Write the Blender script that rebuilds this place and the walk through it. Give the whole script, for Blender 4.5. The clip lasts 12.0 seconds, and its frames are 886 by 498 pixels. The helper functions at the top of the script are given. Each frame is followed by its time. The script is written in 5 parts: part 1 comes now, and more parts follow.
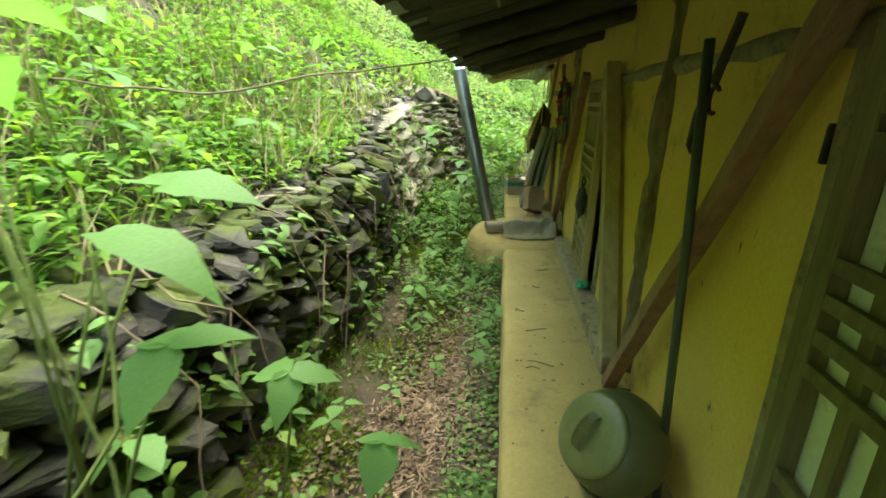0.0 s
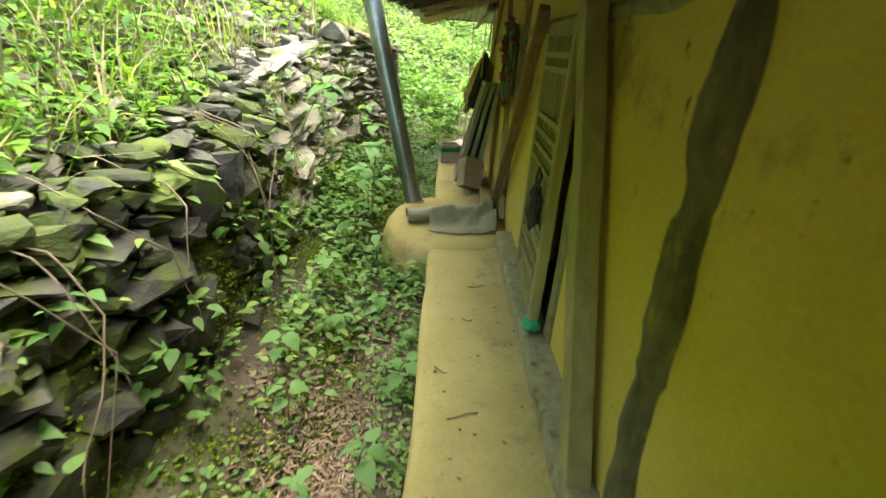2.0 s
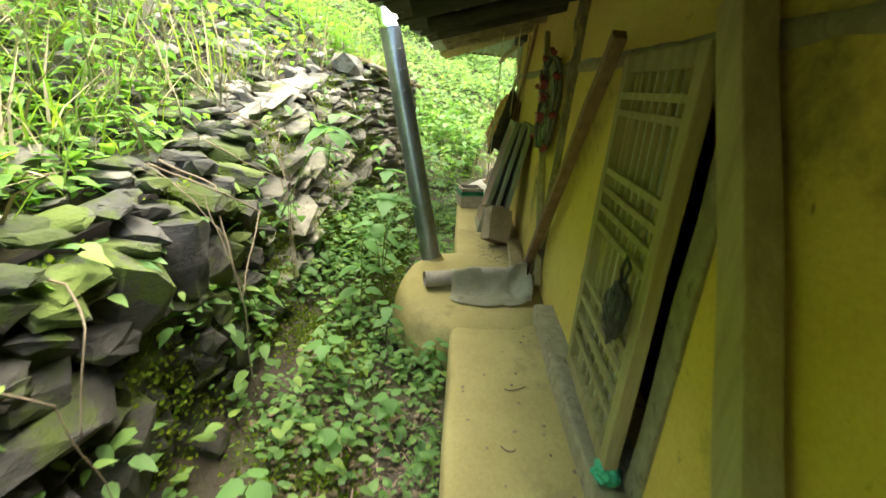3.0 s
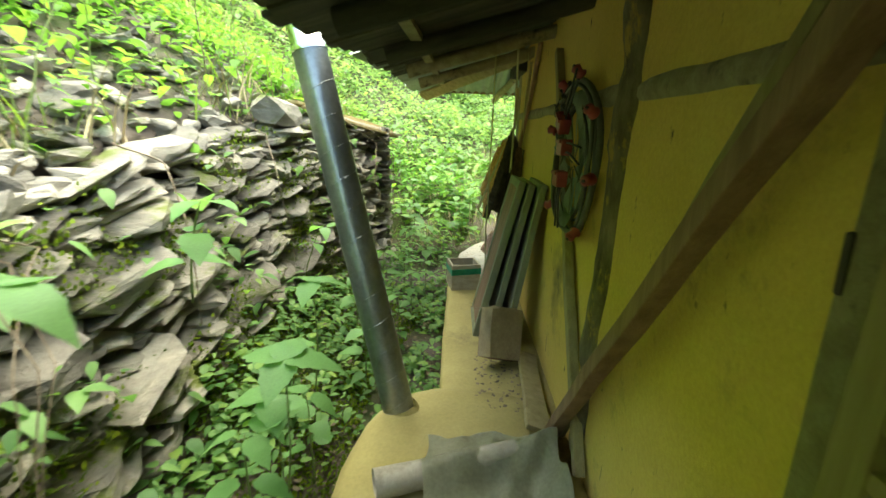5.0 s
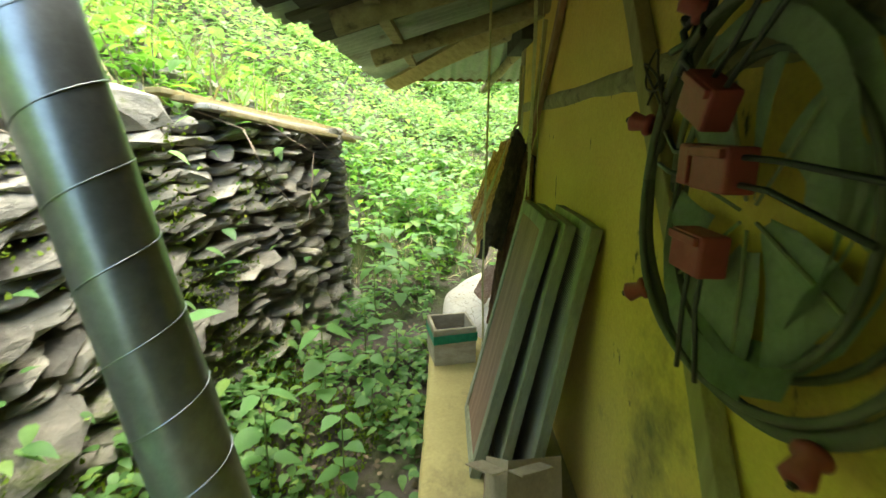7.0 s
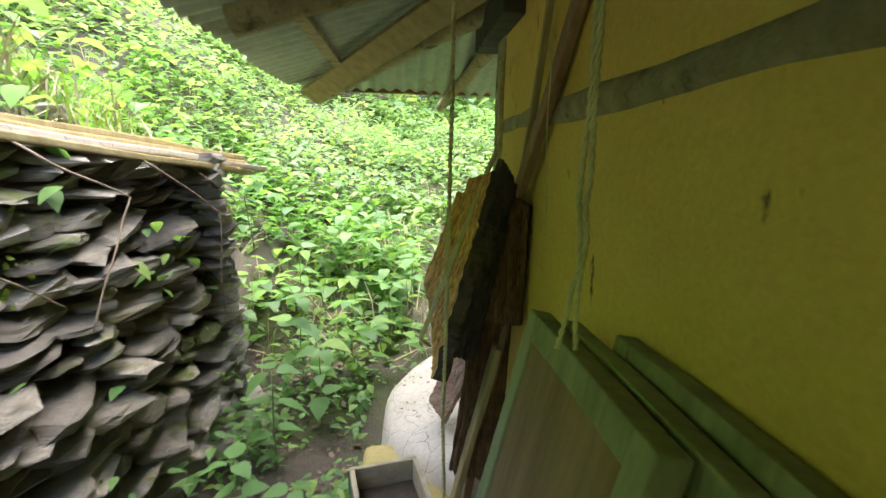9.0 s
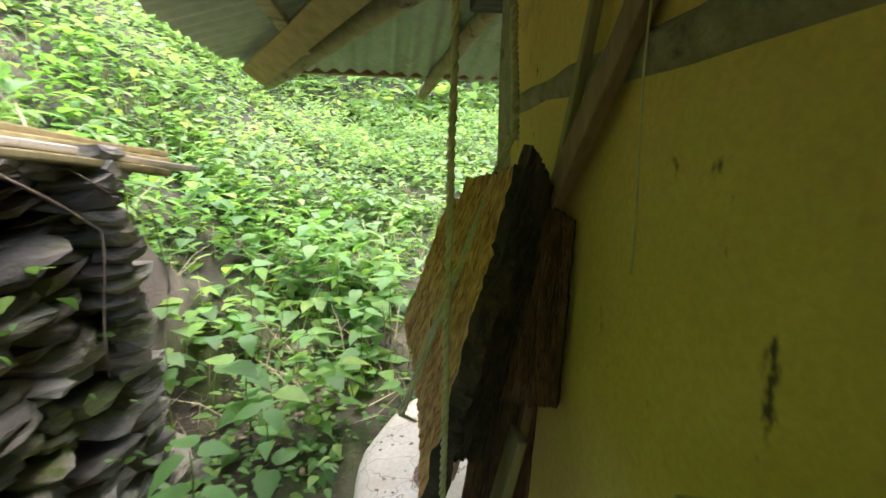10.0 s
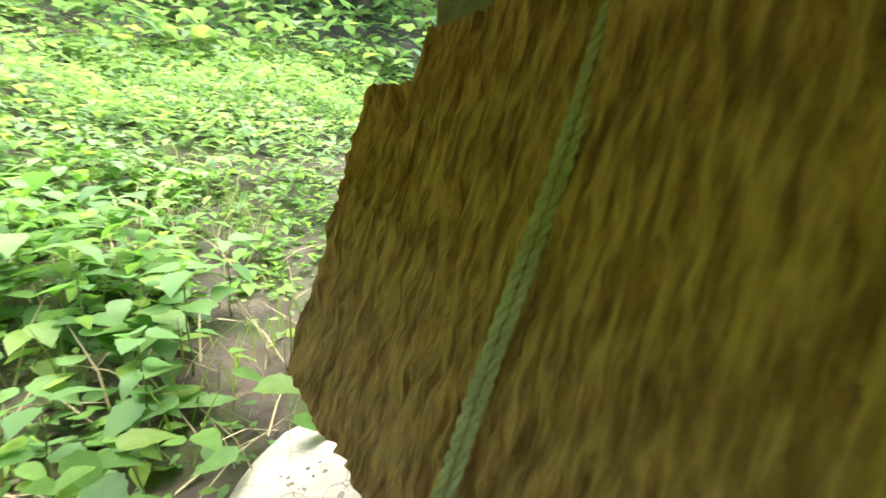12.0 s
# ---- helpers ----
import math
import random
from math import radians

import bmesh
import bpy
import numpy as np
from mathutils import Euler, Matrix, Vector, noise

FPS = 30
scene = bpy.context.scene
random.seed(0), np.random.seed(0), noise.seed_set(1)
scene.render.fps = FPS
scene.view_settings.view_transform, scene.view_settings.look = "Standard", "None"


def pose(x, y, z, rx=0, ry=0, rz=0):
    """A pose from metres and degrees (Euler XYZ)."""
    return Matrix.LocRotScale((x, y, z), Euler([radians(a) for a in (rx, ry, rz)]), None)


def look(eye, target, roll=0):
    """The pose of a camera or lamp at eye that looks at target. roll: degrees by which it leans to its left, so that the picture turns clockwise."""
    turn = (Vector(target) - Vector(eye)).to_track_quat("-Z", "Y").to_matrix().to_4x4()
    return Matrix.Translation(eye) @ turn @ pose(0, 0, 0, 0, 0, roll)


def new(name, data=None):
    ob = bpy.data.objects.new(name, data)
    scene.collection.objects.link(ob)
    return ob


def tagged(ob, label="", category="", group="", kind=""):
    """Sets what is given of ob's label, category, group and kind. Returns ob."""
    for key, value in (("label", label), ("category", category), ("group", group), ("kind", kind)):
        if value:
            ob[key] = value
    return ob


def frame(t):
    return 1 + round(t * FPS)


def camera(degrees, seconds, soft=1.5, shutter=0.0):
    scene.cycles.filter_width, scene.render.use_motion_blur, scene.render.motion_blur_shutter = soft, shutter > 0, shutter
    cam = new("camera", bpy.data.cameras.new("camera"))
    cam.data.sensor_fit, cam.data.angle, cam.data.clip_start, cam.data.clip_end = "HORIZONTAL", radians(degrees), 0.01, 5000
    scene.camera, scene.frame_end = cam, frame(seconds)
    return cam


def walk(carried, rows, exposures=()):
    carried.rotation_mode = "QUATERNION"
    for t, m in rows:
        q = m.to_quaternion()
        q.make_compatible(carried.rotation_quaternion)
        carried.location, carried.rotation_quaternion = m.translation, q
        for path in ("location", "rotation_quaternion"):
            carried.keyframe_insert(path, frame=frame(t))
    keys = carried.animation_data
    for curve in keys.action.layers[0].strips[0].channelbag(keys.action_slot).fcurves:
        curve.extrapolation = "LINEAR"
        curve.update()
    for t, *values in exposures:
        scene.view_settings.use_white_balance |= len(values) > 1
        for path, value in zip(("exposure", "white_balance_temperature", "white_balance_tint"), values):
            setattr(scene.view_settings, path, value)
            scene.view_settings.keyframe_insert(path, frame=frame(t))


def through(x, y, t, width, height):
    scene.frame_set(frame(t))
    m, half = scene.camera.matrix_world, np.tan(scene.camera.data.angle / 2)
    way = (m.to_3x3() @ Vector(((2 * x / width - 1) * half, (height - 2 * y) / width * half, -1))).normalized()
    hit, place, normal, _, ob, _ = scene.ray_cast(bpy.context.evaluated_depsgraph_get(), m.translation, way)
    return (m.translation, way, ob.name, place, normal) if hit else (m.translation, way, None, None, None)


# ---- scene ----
cam = camera(86.8, 12.0, shutter=0.35)
PATH = [
    (0, (0.06, 0.002, 1.388), (-0.167, 1.898, 0.793), 1.6),
    (0.5, (0.098, 0.202, 1.402), (0.04, 2.102, 0.779), 2.2),
    (1, (0.119, 0.454, 1.42), (0.247, 2.35, 0.797), 3.6),
    (1.5, (0.148, 0.712, 1.451), (0.261, 2.584, 0.758), 3.5),
    (2, (0.169, 1.073, 1.386), (0.199, 2.916, 0.611), 4.3),
    (2.5, (0.129, 1.403, 1.356), (0.126, 3.261, 0.616), 4.2),
    (3, (0.071, 1.683, 1.389), (0.049, 3.571, 0.73), 5.0),
    (3.2, (0.059, 1.785, 1.389), (0.031, 3.685, 0.764), 5.6),
    (4.8, (0.145, 2.801, 1.421), (0.086, 4.743, 0.946), 2.3),
    (5, (0.182, 2.958, 1.418), (0.126, 4.895, 0.923), 1.9),
    (5.5, (0.206, 3.276, 1.397), (0.185, 5.201, 0.854), 1.3),
    (6, (0.218, 3.587, 1.424), (0.243, 5.515, 0.895), 1.7),
    (6.5, (0.225, 3.893, 1.432), (0.211, 5.828, 0.928), 1.6),
    (7, (0.209, 4.155, 1.415), (0.201, 6.093, 0.921), 0.3),
    (7.5, (0.192, 4.421, 1.443), (0.381, 6.355, 0.966), -0.7),
    (9.3, (0.299, 5.358, 1.398), (0.469, 7.319, 1.041), 1.2),
    (9.5, (0.304, 5.469, 1.388), (0.466, 7.431, 1.039), 0.7),
    (10, (0.306, 5.712, 1.386), (0.566, 7.662, 1.024), 0.9),
    (10.5, (0.263, 5.97, 1.252), (0.759, 7.882, 0.935), 0.9),
    (11, (0.25, 6.173, 1.228), (0.906, 8.021, 0.836), -1.0),
    (11.5, (0.256, 6.305, 1.231), (1.097, 8.069, 0.807), 0.3),
    (12, (0.219, 6.457, 1.224), (1.316, 8.066, 0.767), 1.1),
]
walk(cam, [(t, look(eye, target, roll)) for t, eye, target, roll in PATH], [(0, 2.45, 7400, -7), (1.5, 2.75, 7400, 1), (3, 2.9, 7250, 3), (5, 2.75, 7050, -2), (7.2, 3.0, 6750, 1), (9.5, 2.75, 6200, 19), (10.5, 2.45, 6200, 16), (12, 2.85, 6500, 9)])

# ---- light: bright overcast day ----
world = bpy.data.worlds.new("sky")
scene.world = world
world.use_nodes = True
wn = world.node_tree.nodes
sky = wn.new("ShaderNodeTexSky")
sky.sky_type, sky.sun_disc = "NISHITA", False
sky.sun_elevation, sky.sun_rotation = radians(75), radians(15)
sky.dust_density, sky.air_density = 3.0, 1.0
world.node_tree.links.new(sky.outputs[0], wn["Background"].inputs[0])
wn["Background"].inputs[1].default_value = 0.15
sun = new("sun", bpy.data.lights.new("sun", "SUN"))
sun.data.energy, sun.data.angle, sun.data.color = 1.7, radians(80), (1.0, 0.97, 0.88)
sun.matrix_world = look((1.0, 6.0, 12), (0, 3, 0))


# ---- materials ----
def make_mat(name, rough=0.8, metal=0.0, spec=0.5):
    m = bpy.data.materials.new(name)
    m.use_nodes = True
    nt = m.node_tree
    b = nt.nodes["Principled BSDF"]
    b.inputs["Roughness"].default_value = rough
    b.inputs["Metallic"].default_value = metal
    b.inputs["Specular IOR Level"].default_value = spec
    return m, nt, b


def coords(nt, stretch=(1, 1, 1), turn=(0, 0, 0), placed=False):
    tc = nt.nodes.new("ShaderNodeNewGeometry" if placed else "ShaderNodeTexCoord")
    mp = nt.nodes.new("ShaderNodeMapping")
    mp.inputs["Scale"].default_value = stretch
    mp.inputs["Rotation"].default_value = turn
    nt.links.new(tc.outputs["Position" if placed else "Object"], mp.inputs["Vector"])
    return mp.outputs[0]


def noise_of(nt, vec, scale, detail=4.0, rough=0.6):
    n = nt.nodes.new("ShaderNodeTexNoise")
    n.inputs["Scale"].default_value, n.inputs["Detail"].default_value, n.inputs["Roughness"].default_value = scale, detail, rough
    nt.links.new(vec, n.inputs["Vector"])
    return n.outputs["Fac"]


def ramp(nt, fac, *stops):
    r = nt.nodes.new("ShaderNodeValToRGB")
    e = r.color_ramp.elements
    while len(e) < len(stops):
        e.new(0.5)
    for el, (p, c) in zip(e, stops):
        el.position, el.color = p, (*c, 1)
    nt.links.new(fac, r.inputs[0])
    return r.outputs[0]


def mix(nt, fac, a, b, blend="MIX"):
    n = nt.nodes.new("ShaderNodeMix")
    n.data_type, n.blend_type = "RGBA", blend
    for k, v in ((0, fac), (6, a), (7, b)):
        if hasattr(v, "links"):
            nt.links.new(v, n.inputs[k])
        else:
            n.inputs[k].default_value = v if k == 0 else (*v, 1)
    return n.outputs[2]


def bump(nt, b, height, strength, distance=0.01):
    n = nt.nodes.new("ShaderNodeBump")
    n.inputs["Strength"].default_value, n.inputs["Distance"].default_value = strength, distance
    nt.links.new(height, n.inputs["Height"])
    nt.links.new(n.outputs[0], b.inputs["Normal"])


def rough_mat(name, lo, hi, scale, stretch=(1, 1, 1), rough=0.85, metal=0.0, fine=60.0, relief=0.4, depth=0.01, stain=None, stain_scale=2.0, stain_at=(0.55, 0.7), vary=0.0, island=False, spots=None, placed=False, cracks=None):
    """Two-scale procedural surface: broad colour drift, fine grain with relief, and stains of a third colour."""
    m, nt, b = make_mat(name, rough, metal)
    v = coords(nt, stretch, placed=placed)
    broad = noise_of(nt, v, scale)
    col = ramp(nt, broad, (0.3, lo), (0.7, hi))
    grain = noise_of(nt, v, fine, 6.0, 0.7)
    col = mix(nt, 0.35, col, ramp(nt, grain, (0.3, (0.35, 0.35, 0.35)), (0.7, (0.75, 0.75, 0.75))), "OVERLAY")
    if stain:
        f = noise_of(nt, coords(nt, tuple(0.5 + 0.5 * s for s in stretch), placed=placed), stain_scale, 7.0, 0.7)
        k = ramp(nt, f, (stain_at[0], (0, 0, 0)), (stain_at[1], (1, 1, 1)))
        col = mix(nt, k, col, stain)
    if spots:                                         # small chips and cracks, drawn out downwards
        f = noise_of(nt, coords(nt, (1, 1, 0.45)), 19.0, 4.0, 0.65)
        k = ramp(nt, f, (0.66, (0, 0, 0)), (0.73, (1, 1, 1)))
        col = mix(nt, k, col, spots)
    if cracks:                                        # a net of thin wandering cracks
        w = nt.nodes.new("ShaderNodeTexVoronoi")
        w.feature = "DISTANCE_TO_EDGE"
        w.inputs["Scale"].default_value = 6.5
        wander = nt.nodes.new("ShaderNodeVectorMath")
        wander.operation = "MULTIPLY_ADD"
        swirl = nt.nodes.new("ShaderNodeTexNoise")
        swirl.inputs["Scale"].default_value = 9.0
        nt.links.new(v, swirl.inputs["Vector"])
        nt.links.new(swirl.outputs["Color"], wander.inputs[0])
        wander.inputs[1].default_value = (0.12, 0.12, 0.12)
        nt.links.new(v, wander.inputs[2])
        nt.links.new(wander.outputs[0], w.inputs["Vector"])
        col = mix(nt, ramp(nt, w.outputs["Distance"], (0.0, (1, 1, 1)), (0.011, (0, 0, 0))), col, cracks)
    if vary:
        src = nt.nodes.new("ShaderNodeNewGeometry").outputs["Random Per Island"] if island else nt.nodes.new("ShaderNodeObjectInfo").outputs["Random"]
        hsv = nt.nodes.new("ShaderNodeHueSaturation")
        mr = nt.nodes.new("ShaderNodeMapRange")
        mr.inputs["To Min"].default_value, mr.inputs["To Max"].default_value = 1 - vary, 1 + vary
        nt.links.new(src, mr.inputs["Value"])
        nt.links.new(mr.outputs[0], hsv.inputs["Value"])
        nt.links.new(col, hsv.inputs["Color"])
        col = hsv.outputs[0]
    nt.links.new(col, b.inputs["Base Color"])
    bump(nt, b, grain, relief, depth)
    return m


def leaf_mat(name, dark, light, through=0.45, rough=0.45):
    m, nt, b = make_mat(name, rough, spec=0.22)
    rnd = nt.nodes.new("ShaderNodeNewGeometry").outputs["Random Per Island"]
    col = ramp(nt, rnd, (0.0, dark), (0.75, light), (1.0, tuple(min(1, c * f) for c, f in zip(light, (1.3, 1.1, 0.8)))))
    col = mix(nt, 0.3, col, ramp(nt, noise_of(nt, coords(nt), 30.0), (0.3, (0.3, 0.3, 0.3)), (0.7, (0.7, 0.7, 0.7))), "OVERLAY")
    nt.links.new(col, b.inputs["Base Color"])
    tr = nt.nodes.new("ShaderNodeBsdfTranslucent")
    lit = mix(nt, 1.0, col, (1.35, 1.45, 0.8), "MULTIPLY")
    nt.links.new(lit, tr.inputs[0])
    ms = nt.nodes.new("ShaderNodeMixShader")
    ms.inputs[0].default_value = through
    nt.links.new(b.outputs[0], ms.inputs[1])
    nt.links.new(tr.outputs[0], ms.inputs[2])
    nt.links.new(ms.outputs[0], nt.nodes["Material Output"].inputs[0])
    return m


M_PLASTER = rough_mat("yellow_plaster", (0.52, 0.345, 0.062), (0.66, 0.465, 0.11), 1.2, fine=90, relief=0.3, depth=0.008, stain=(0.16, 0.125, 0.04), stain_scale=1.7, stain_at=(0.58, 0.74), spots=(0.07, 0.055, 0.025))
M_LEDGE = rough_mat("limewashed_ledge", (0.265, 0.21, 0.066), (0.375, 0.31, 0.112), 2.0, fine=70, relief=0.35, depth=0.006, stain=(0.16, 0.125, 0.05), stain_scale=3.0, stain_at=(0.56, 0.75))
M_EARTH = rough_mat("damp_earth", (0.05, 0.04, 0.028), (0.13, 0.10, 0.07), 3.0, fine=40, relief=0.9, depth=0.03, stain=(0.07, 0.10, 0.015), stain_scale=1.3, stain_at=(0.50, 0.62))
M_WOOD = rough_mat("weathered_wood", (0.25, 0.195, 0.075), (0.38, 0.31, 0.14), 3.0, stretch=(8, 8, 0.6), fine=25, relief=0.6, depth=0.008, vary=0.15)
M_BROWN = rough_mat("brown_plank", (0.16, 0.09, 0.045), (0.27, 0.165, 0.09), 3.0, stretch=(8, 8, 0.6), fine=25, relief=0.5, depth=0.006, vary=0.15)
M_GREY_WOOD = rough_mat("grey_green_paint", (0.15, 0.155, 0.085), (0.26, 0.262, 0.15), 4.0, stretch=(4, 4, 1), fine=40, relief=0.4, depth=0.004, stain=(0.16, 0.12, 0.07), stain_scale=5, stain_at=(0.56, 0.7), vary=0.1)
M_LOG = rough_mat("grey_log", (0.24, 0.20, 0.10), (0.38, 0.33, 0.19), 4.0, stretch=(5, 5, 5), fine=30, relief=0.8, depth=0.012, stain=(0.09, 0.07, 0.04), stain_scale=4, stain_at=(0.55, 0.7))
M_LATTICE = rough_mat("dark_lattice_wood", (0.10, 0.085, 0.035), (0.19, 0.165, 0.075), 3.0, stretch=(8, 8, 0.6), fine=25, relief=0.6, depth=0.006, vary=0.12)
M_POST = rough_mat("dark_rough_post", (0.09, 0.072, 0.035), (0.25, 0.20, 0.10), 6.0, stretch=(4, 4, 1.2), fine=28, relief=0.9, depth=0.015, stain=(0.42, 0.29, 0.065), stain_scale=6, stain_at=(0.56, 0.64))
# near stones: base colour lowered for the overgrowth's shade; the moss is their own
M_SHADED_STONE = rough_mat("shaded_mossy_stone", (0.022, 0.022, 0.018), (0.085, 0.08, 0.066), 5.0, stretch=(1, 1, 2), fine=45, relief=0.9, depth=0.02, stain=(0.07, 0.098, 0.012), stain_scale=4.0, stain_at=(0.47, 0.56), vary=0.45, island=True, placed=True)
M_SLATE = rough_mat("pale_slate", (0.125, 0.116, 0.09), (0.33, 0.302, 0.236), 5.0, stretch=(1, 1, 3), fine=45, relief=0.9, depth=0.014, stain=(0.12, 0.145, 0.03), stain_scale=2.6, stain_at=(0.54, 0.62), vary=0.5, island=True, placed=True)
M_ROOF = rough_mat("zinc_sheet", (0.22, 0.26, 0.21), (0.36, 0.40, 0.33), 2.0, fine=30, rough=0.55, metal=0.25, relief=0.15, stain=(0.14, 0.09, 0.05), stain_scale=2.2, stain_at=(0.58, 0.72))
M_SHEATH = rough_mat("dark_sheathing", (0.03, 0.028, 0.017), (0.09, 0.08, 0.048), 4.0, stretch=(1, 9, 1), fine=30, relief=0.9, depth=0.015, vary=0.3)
M_DUCT = rough_mat("galvanised_duct", (0.20, 0.22, 0.21), (0.33, 0.35, 0.34), 4.0, fine=50, rough=0.34, metal=0.85, relief=0.08, depth=0.004, stain=(0.16, 0.15, 0.12), stain_scale=5, stain_at=(0.58, 0.75))
M_SKY_GLINT = rough_mat("sky_glint_zinc", (0.62, 0.64, 0.64), (0.74, 0.76, 0.76), 4.0, fine=50, rough=0.2, metal=1.0, relief=0.05, depth=0.003)
M_PAPER = rough_mat("window_paper", (0.60, 0.63, 0.50), (0.74, 0.77, 0.64), 3.0, fine=60, relief=0.1, depth=0.003, stain=(0.30, 0.27, 0.16), stain_scale=6, stain_at=(0.58, 0.72))
M_BLACK = rough_mat("black_plastic", (0.012, 0.012, 0.012), (0.03, 0.03, 0.028), 9.0, rough=0.35, relief=0.3)
M_GAP_SHADE = rough_mat("gap_shade", (0.015, 0.013, 0.01), (0.03, 0.026, 0.02), 3.0)
M_GREEN_PLASTIC = rough_mat("green_plastic", (0.02, 0.28, 0.13), (0.05, 0.42, 0.2), 12.0, rough=0.4, relief=0.3)
M_ROD = rough_mat("dark_green_paint", (0.035, 0.05, 0.03), (0.07, 0.085, 0.05), 6.0, stretch=(2, 2, 0.7), rough=0.5, stain=(0.12, 0.07, 0.04), stain_scale=9, stain_at=(0.6, 0.72))
M_IRON = rough_mat("dark_iron", (0.03, 0.026, 0.022), (0.07, 0.055, 0.045), 9.0, rough=0.55, metal=0.5)
M_RED = rough_mat("faded_red_plastic", (0.19, 0.024, 0.024), (0.28, 0.042, 0.04), 7.0, rough=0.5, relief=0.15, stain=(0.3, 0.10, 0.08), stain_scale=7, stain_at=(0.62, 0.8))
M_HOSE = rough_mat("dusty_grey_hose", (0.05, 0.052, 0.034), (0.105, 0.105, 0.068), 8.0, rough=0.6, relief=0.3)
M_CLOTH = rough_mat("dusty_green_tape", (0.24, 0.29, 0.18), (0.40, 0.46, 0.31), 5.0, rough=0.8, relief=0.3)
M_SACK = rough_mat("dirty_plastic_sack", (0.30, 0.285, 0.17), (0.48, 0.455, 0.29), 5.0, rough=0.5, fine=80, relief=0.3, stain=(0.2, 0.17, 0.1), stain_scale=5)
M_TUBE = rough_mat("dusty_clay_tube", (0.28, 0.24, 0.17), (0.42, 0.37, 0.27), 5.0, rough=0.8, relief=0.3, stain=(0.17, 0.14, 0.09), stain_scale=5)
M_CARD = rough_mat("cardboard", (0.22, 0.165, 0.085), (0.33, 0.26, 0.15), 6.0, rough=0.9, relief=0.2, stain=(0.2, 0.14, 0.08), stain_scale=5)
M_CARD_IN = rough_mat("brown_wet_cardboard", (0.16, 0.09, 0.05), (0.25, 0.15, 0.09), 6.0, rough=0.9)
M_JAR = rough_mat("dull_olive_enamel", (0.06, 0.065, 0.022), (0.11, 0.115, 0.038), 3.0, rough=0.4, relief=0.08, stain=(0.11, 0.1, 0.04), stain_scale=4)
M_JAR_LID = rough_mat("pale_olive_enamel", (0.13, 0.14, 0.05), (0.19, 0.20, 0.075), 3.0, rough=0.35, relief=0.08)
M_CRATE = rough_mat("planter_wood", (0.30, 0.25, 0.15), (0.44, 0.38, 0.25), 5.0, stretch=(2, 2, 5), fine=30, relief=0.4)
M_PALE = rough_mat("pale_mortar", (0.40, 0.36, 0.28), (0.54, 0.49, 0.40), 3.0, fine=60, relief=0.4, depth=0.006, stain=(0.4, 0.32, 0.22), stain_scale=4, stain_at=(0.58, 0.75), cracks=(0.16, 0.13, 0.09))
M_ROPE = rough_mat("pale_rope", (0.40, 0.37, 0.17), (0.58, 0.53, 0.27), 30.0, rough=0.9, fine=300, relief=0.4, depth=0.003)
M_TWIG = rough_mat("dry_twig", (0.12, 0.085, 0.05), (0.24, 0.19, 0.12), 9.0)
M_STEM = rough_mat("green_stem", (0.10, 0.14, 0.03), (0.19, 0.25, 0.07), 9.0)
M_LITTER = rough_mat("dead_leaf_litter", (0.10, 0.075, 0.042), (0.22, 0.165, 0.10), 2.0, vary=0.5, island=True)
M_CHIPS = rough_mat("dry_straw_chips", (0.17, 0.11, 0.07), (0.36, 0.25, 0.17), 2.0, vary=0.5, island=True)
M_MOSS = leaf_mat("moss", (0.06, 0.10, 0.008), (0.15, 0.22, 0.02), 0.25, 0.9)
M_LEAF = leaf_mat("broad_leaf", (0.09, 0.20, 0.06), (0.18, 0.34, 0.11))
M_LEAF_SUN = leaf_mat("hillside_leaf", (0.09, 0.195, 0.04), (0.205, 0.37, 0.085), 0.5, 0.65)
M_LEAF_DIM = leaf_mat("ditch_leaf", (0.085, 0.18, 0.055), (0.19, 0.33, 0.105), 0.45)
M_STRAW = rough_mat("dry_grass", (0.30, 0.24, 0.12), (0.45, 0.38, 0.22), 2.0, vary=0.3, island=True)
M_GRASS = leaf_mat("grass_blade", (0.09, 0.16, 0.02), (0.19, 0.29, 0.05), 0.4)
# distant leaves: haze is put into these paler, bluer greens
M_FAR_HAZED = leaf_mat("hazed_far_foliage", (0.15, 0.26, 0.105), (0.265, 0.39, 0.175), 0.45, 0.7)


def bark_mat(name, lo, hi, relief):
    m, nt, b = make_mat(name, 0.9)
    v = coords(nt, (1.6, 11, 2.2))
    ridges = noise_of(nt, v, 8.5, 4.0, 0.55)
    fine = noise_of(nt, coords(nt, (5, 26, 3.0)), 6.0, 4.0, 0.6)
    # relief shading put into the bark's colour: furrows darker, crests paler
    col = mix(nt, 0.4, ramp(nt, ridges, (0.40, lo), (0.60, hi)), ramp(nt, fine, (0.34, lo), (0.64, hi)))
    nt.links.new(col, b.inputs["Base Color"])
    add = nt.nodes.new("ShaderNodeMath")
    add.operation = "MULTIPLY_ADD"
    nt.links.new(fine, add.inputs[0])
    add.inputs[1].default_value = 0.35
    nt.links.new(ridges, add.inputs[2])
    bump(nt, b, add.outputs[0], relief, 0.03)
    return m


M_BARK_IN = bark_mat("inner_bark", (0.23, 0.095, 0.022), (0.80, 0.45, 0.145), 1.0)
M_BARK_OUT = bark_mat("outer_bark", (0.03, 0.024, 0.018), (0.10, 0.08, 0.055), 1.0)
M_BARK_DIM = bark_mat("dull_brown_bark", (0.09, 0.045, 0.02), (0.24, 0.13, 0.06), 1.0)
M_FIBRE = bark_mat("fibrous_bark", (0.34, 0.20, 0.12), (0.56, 0.40, 0.28), 0.8)


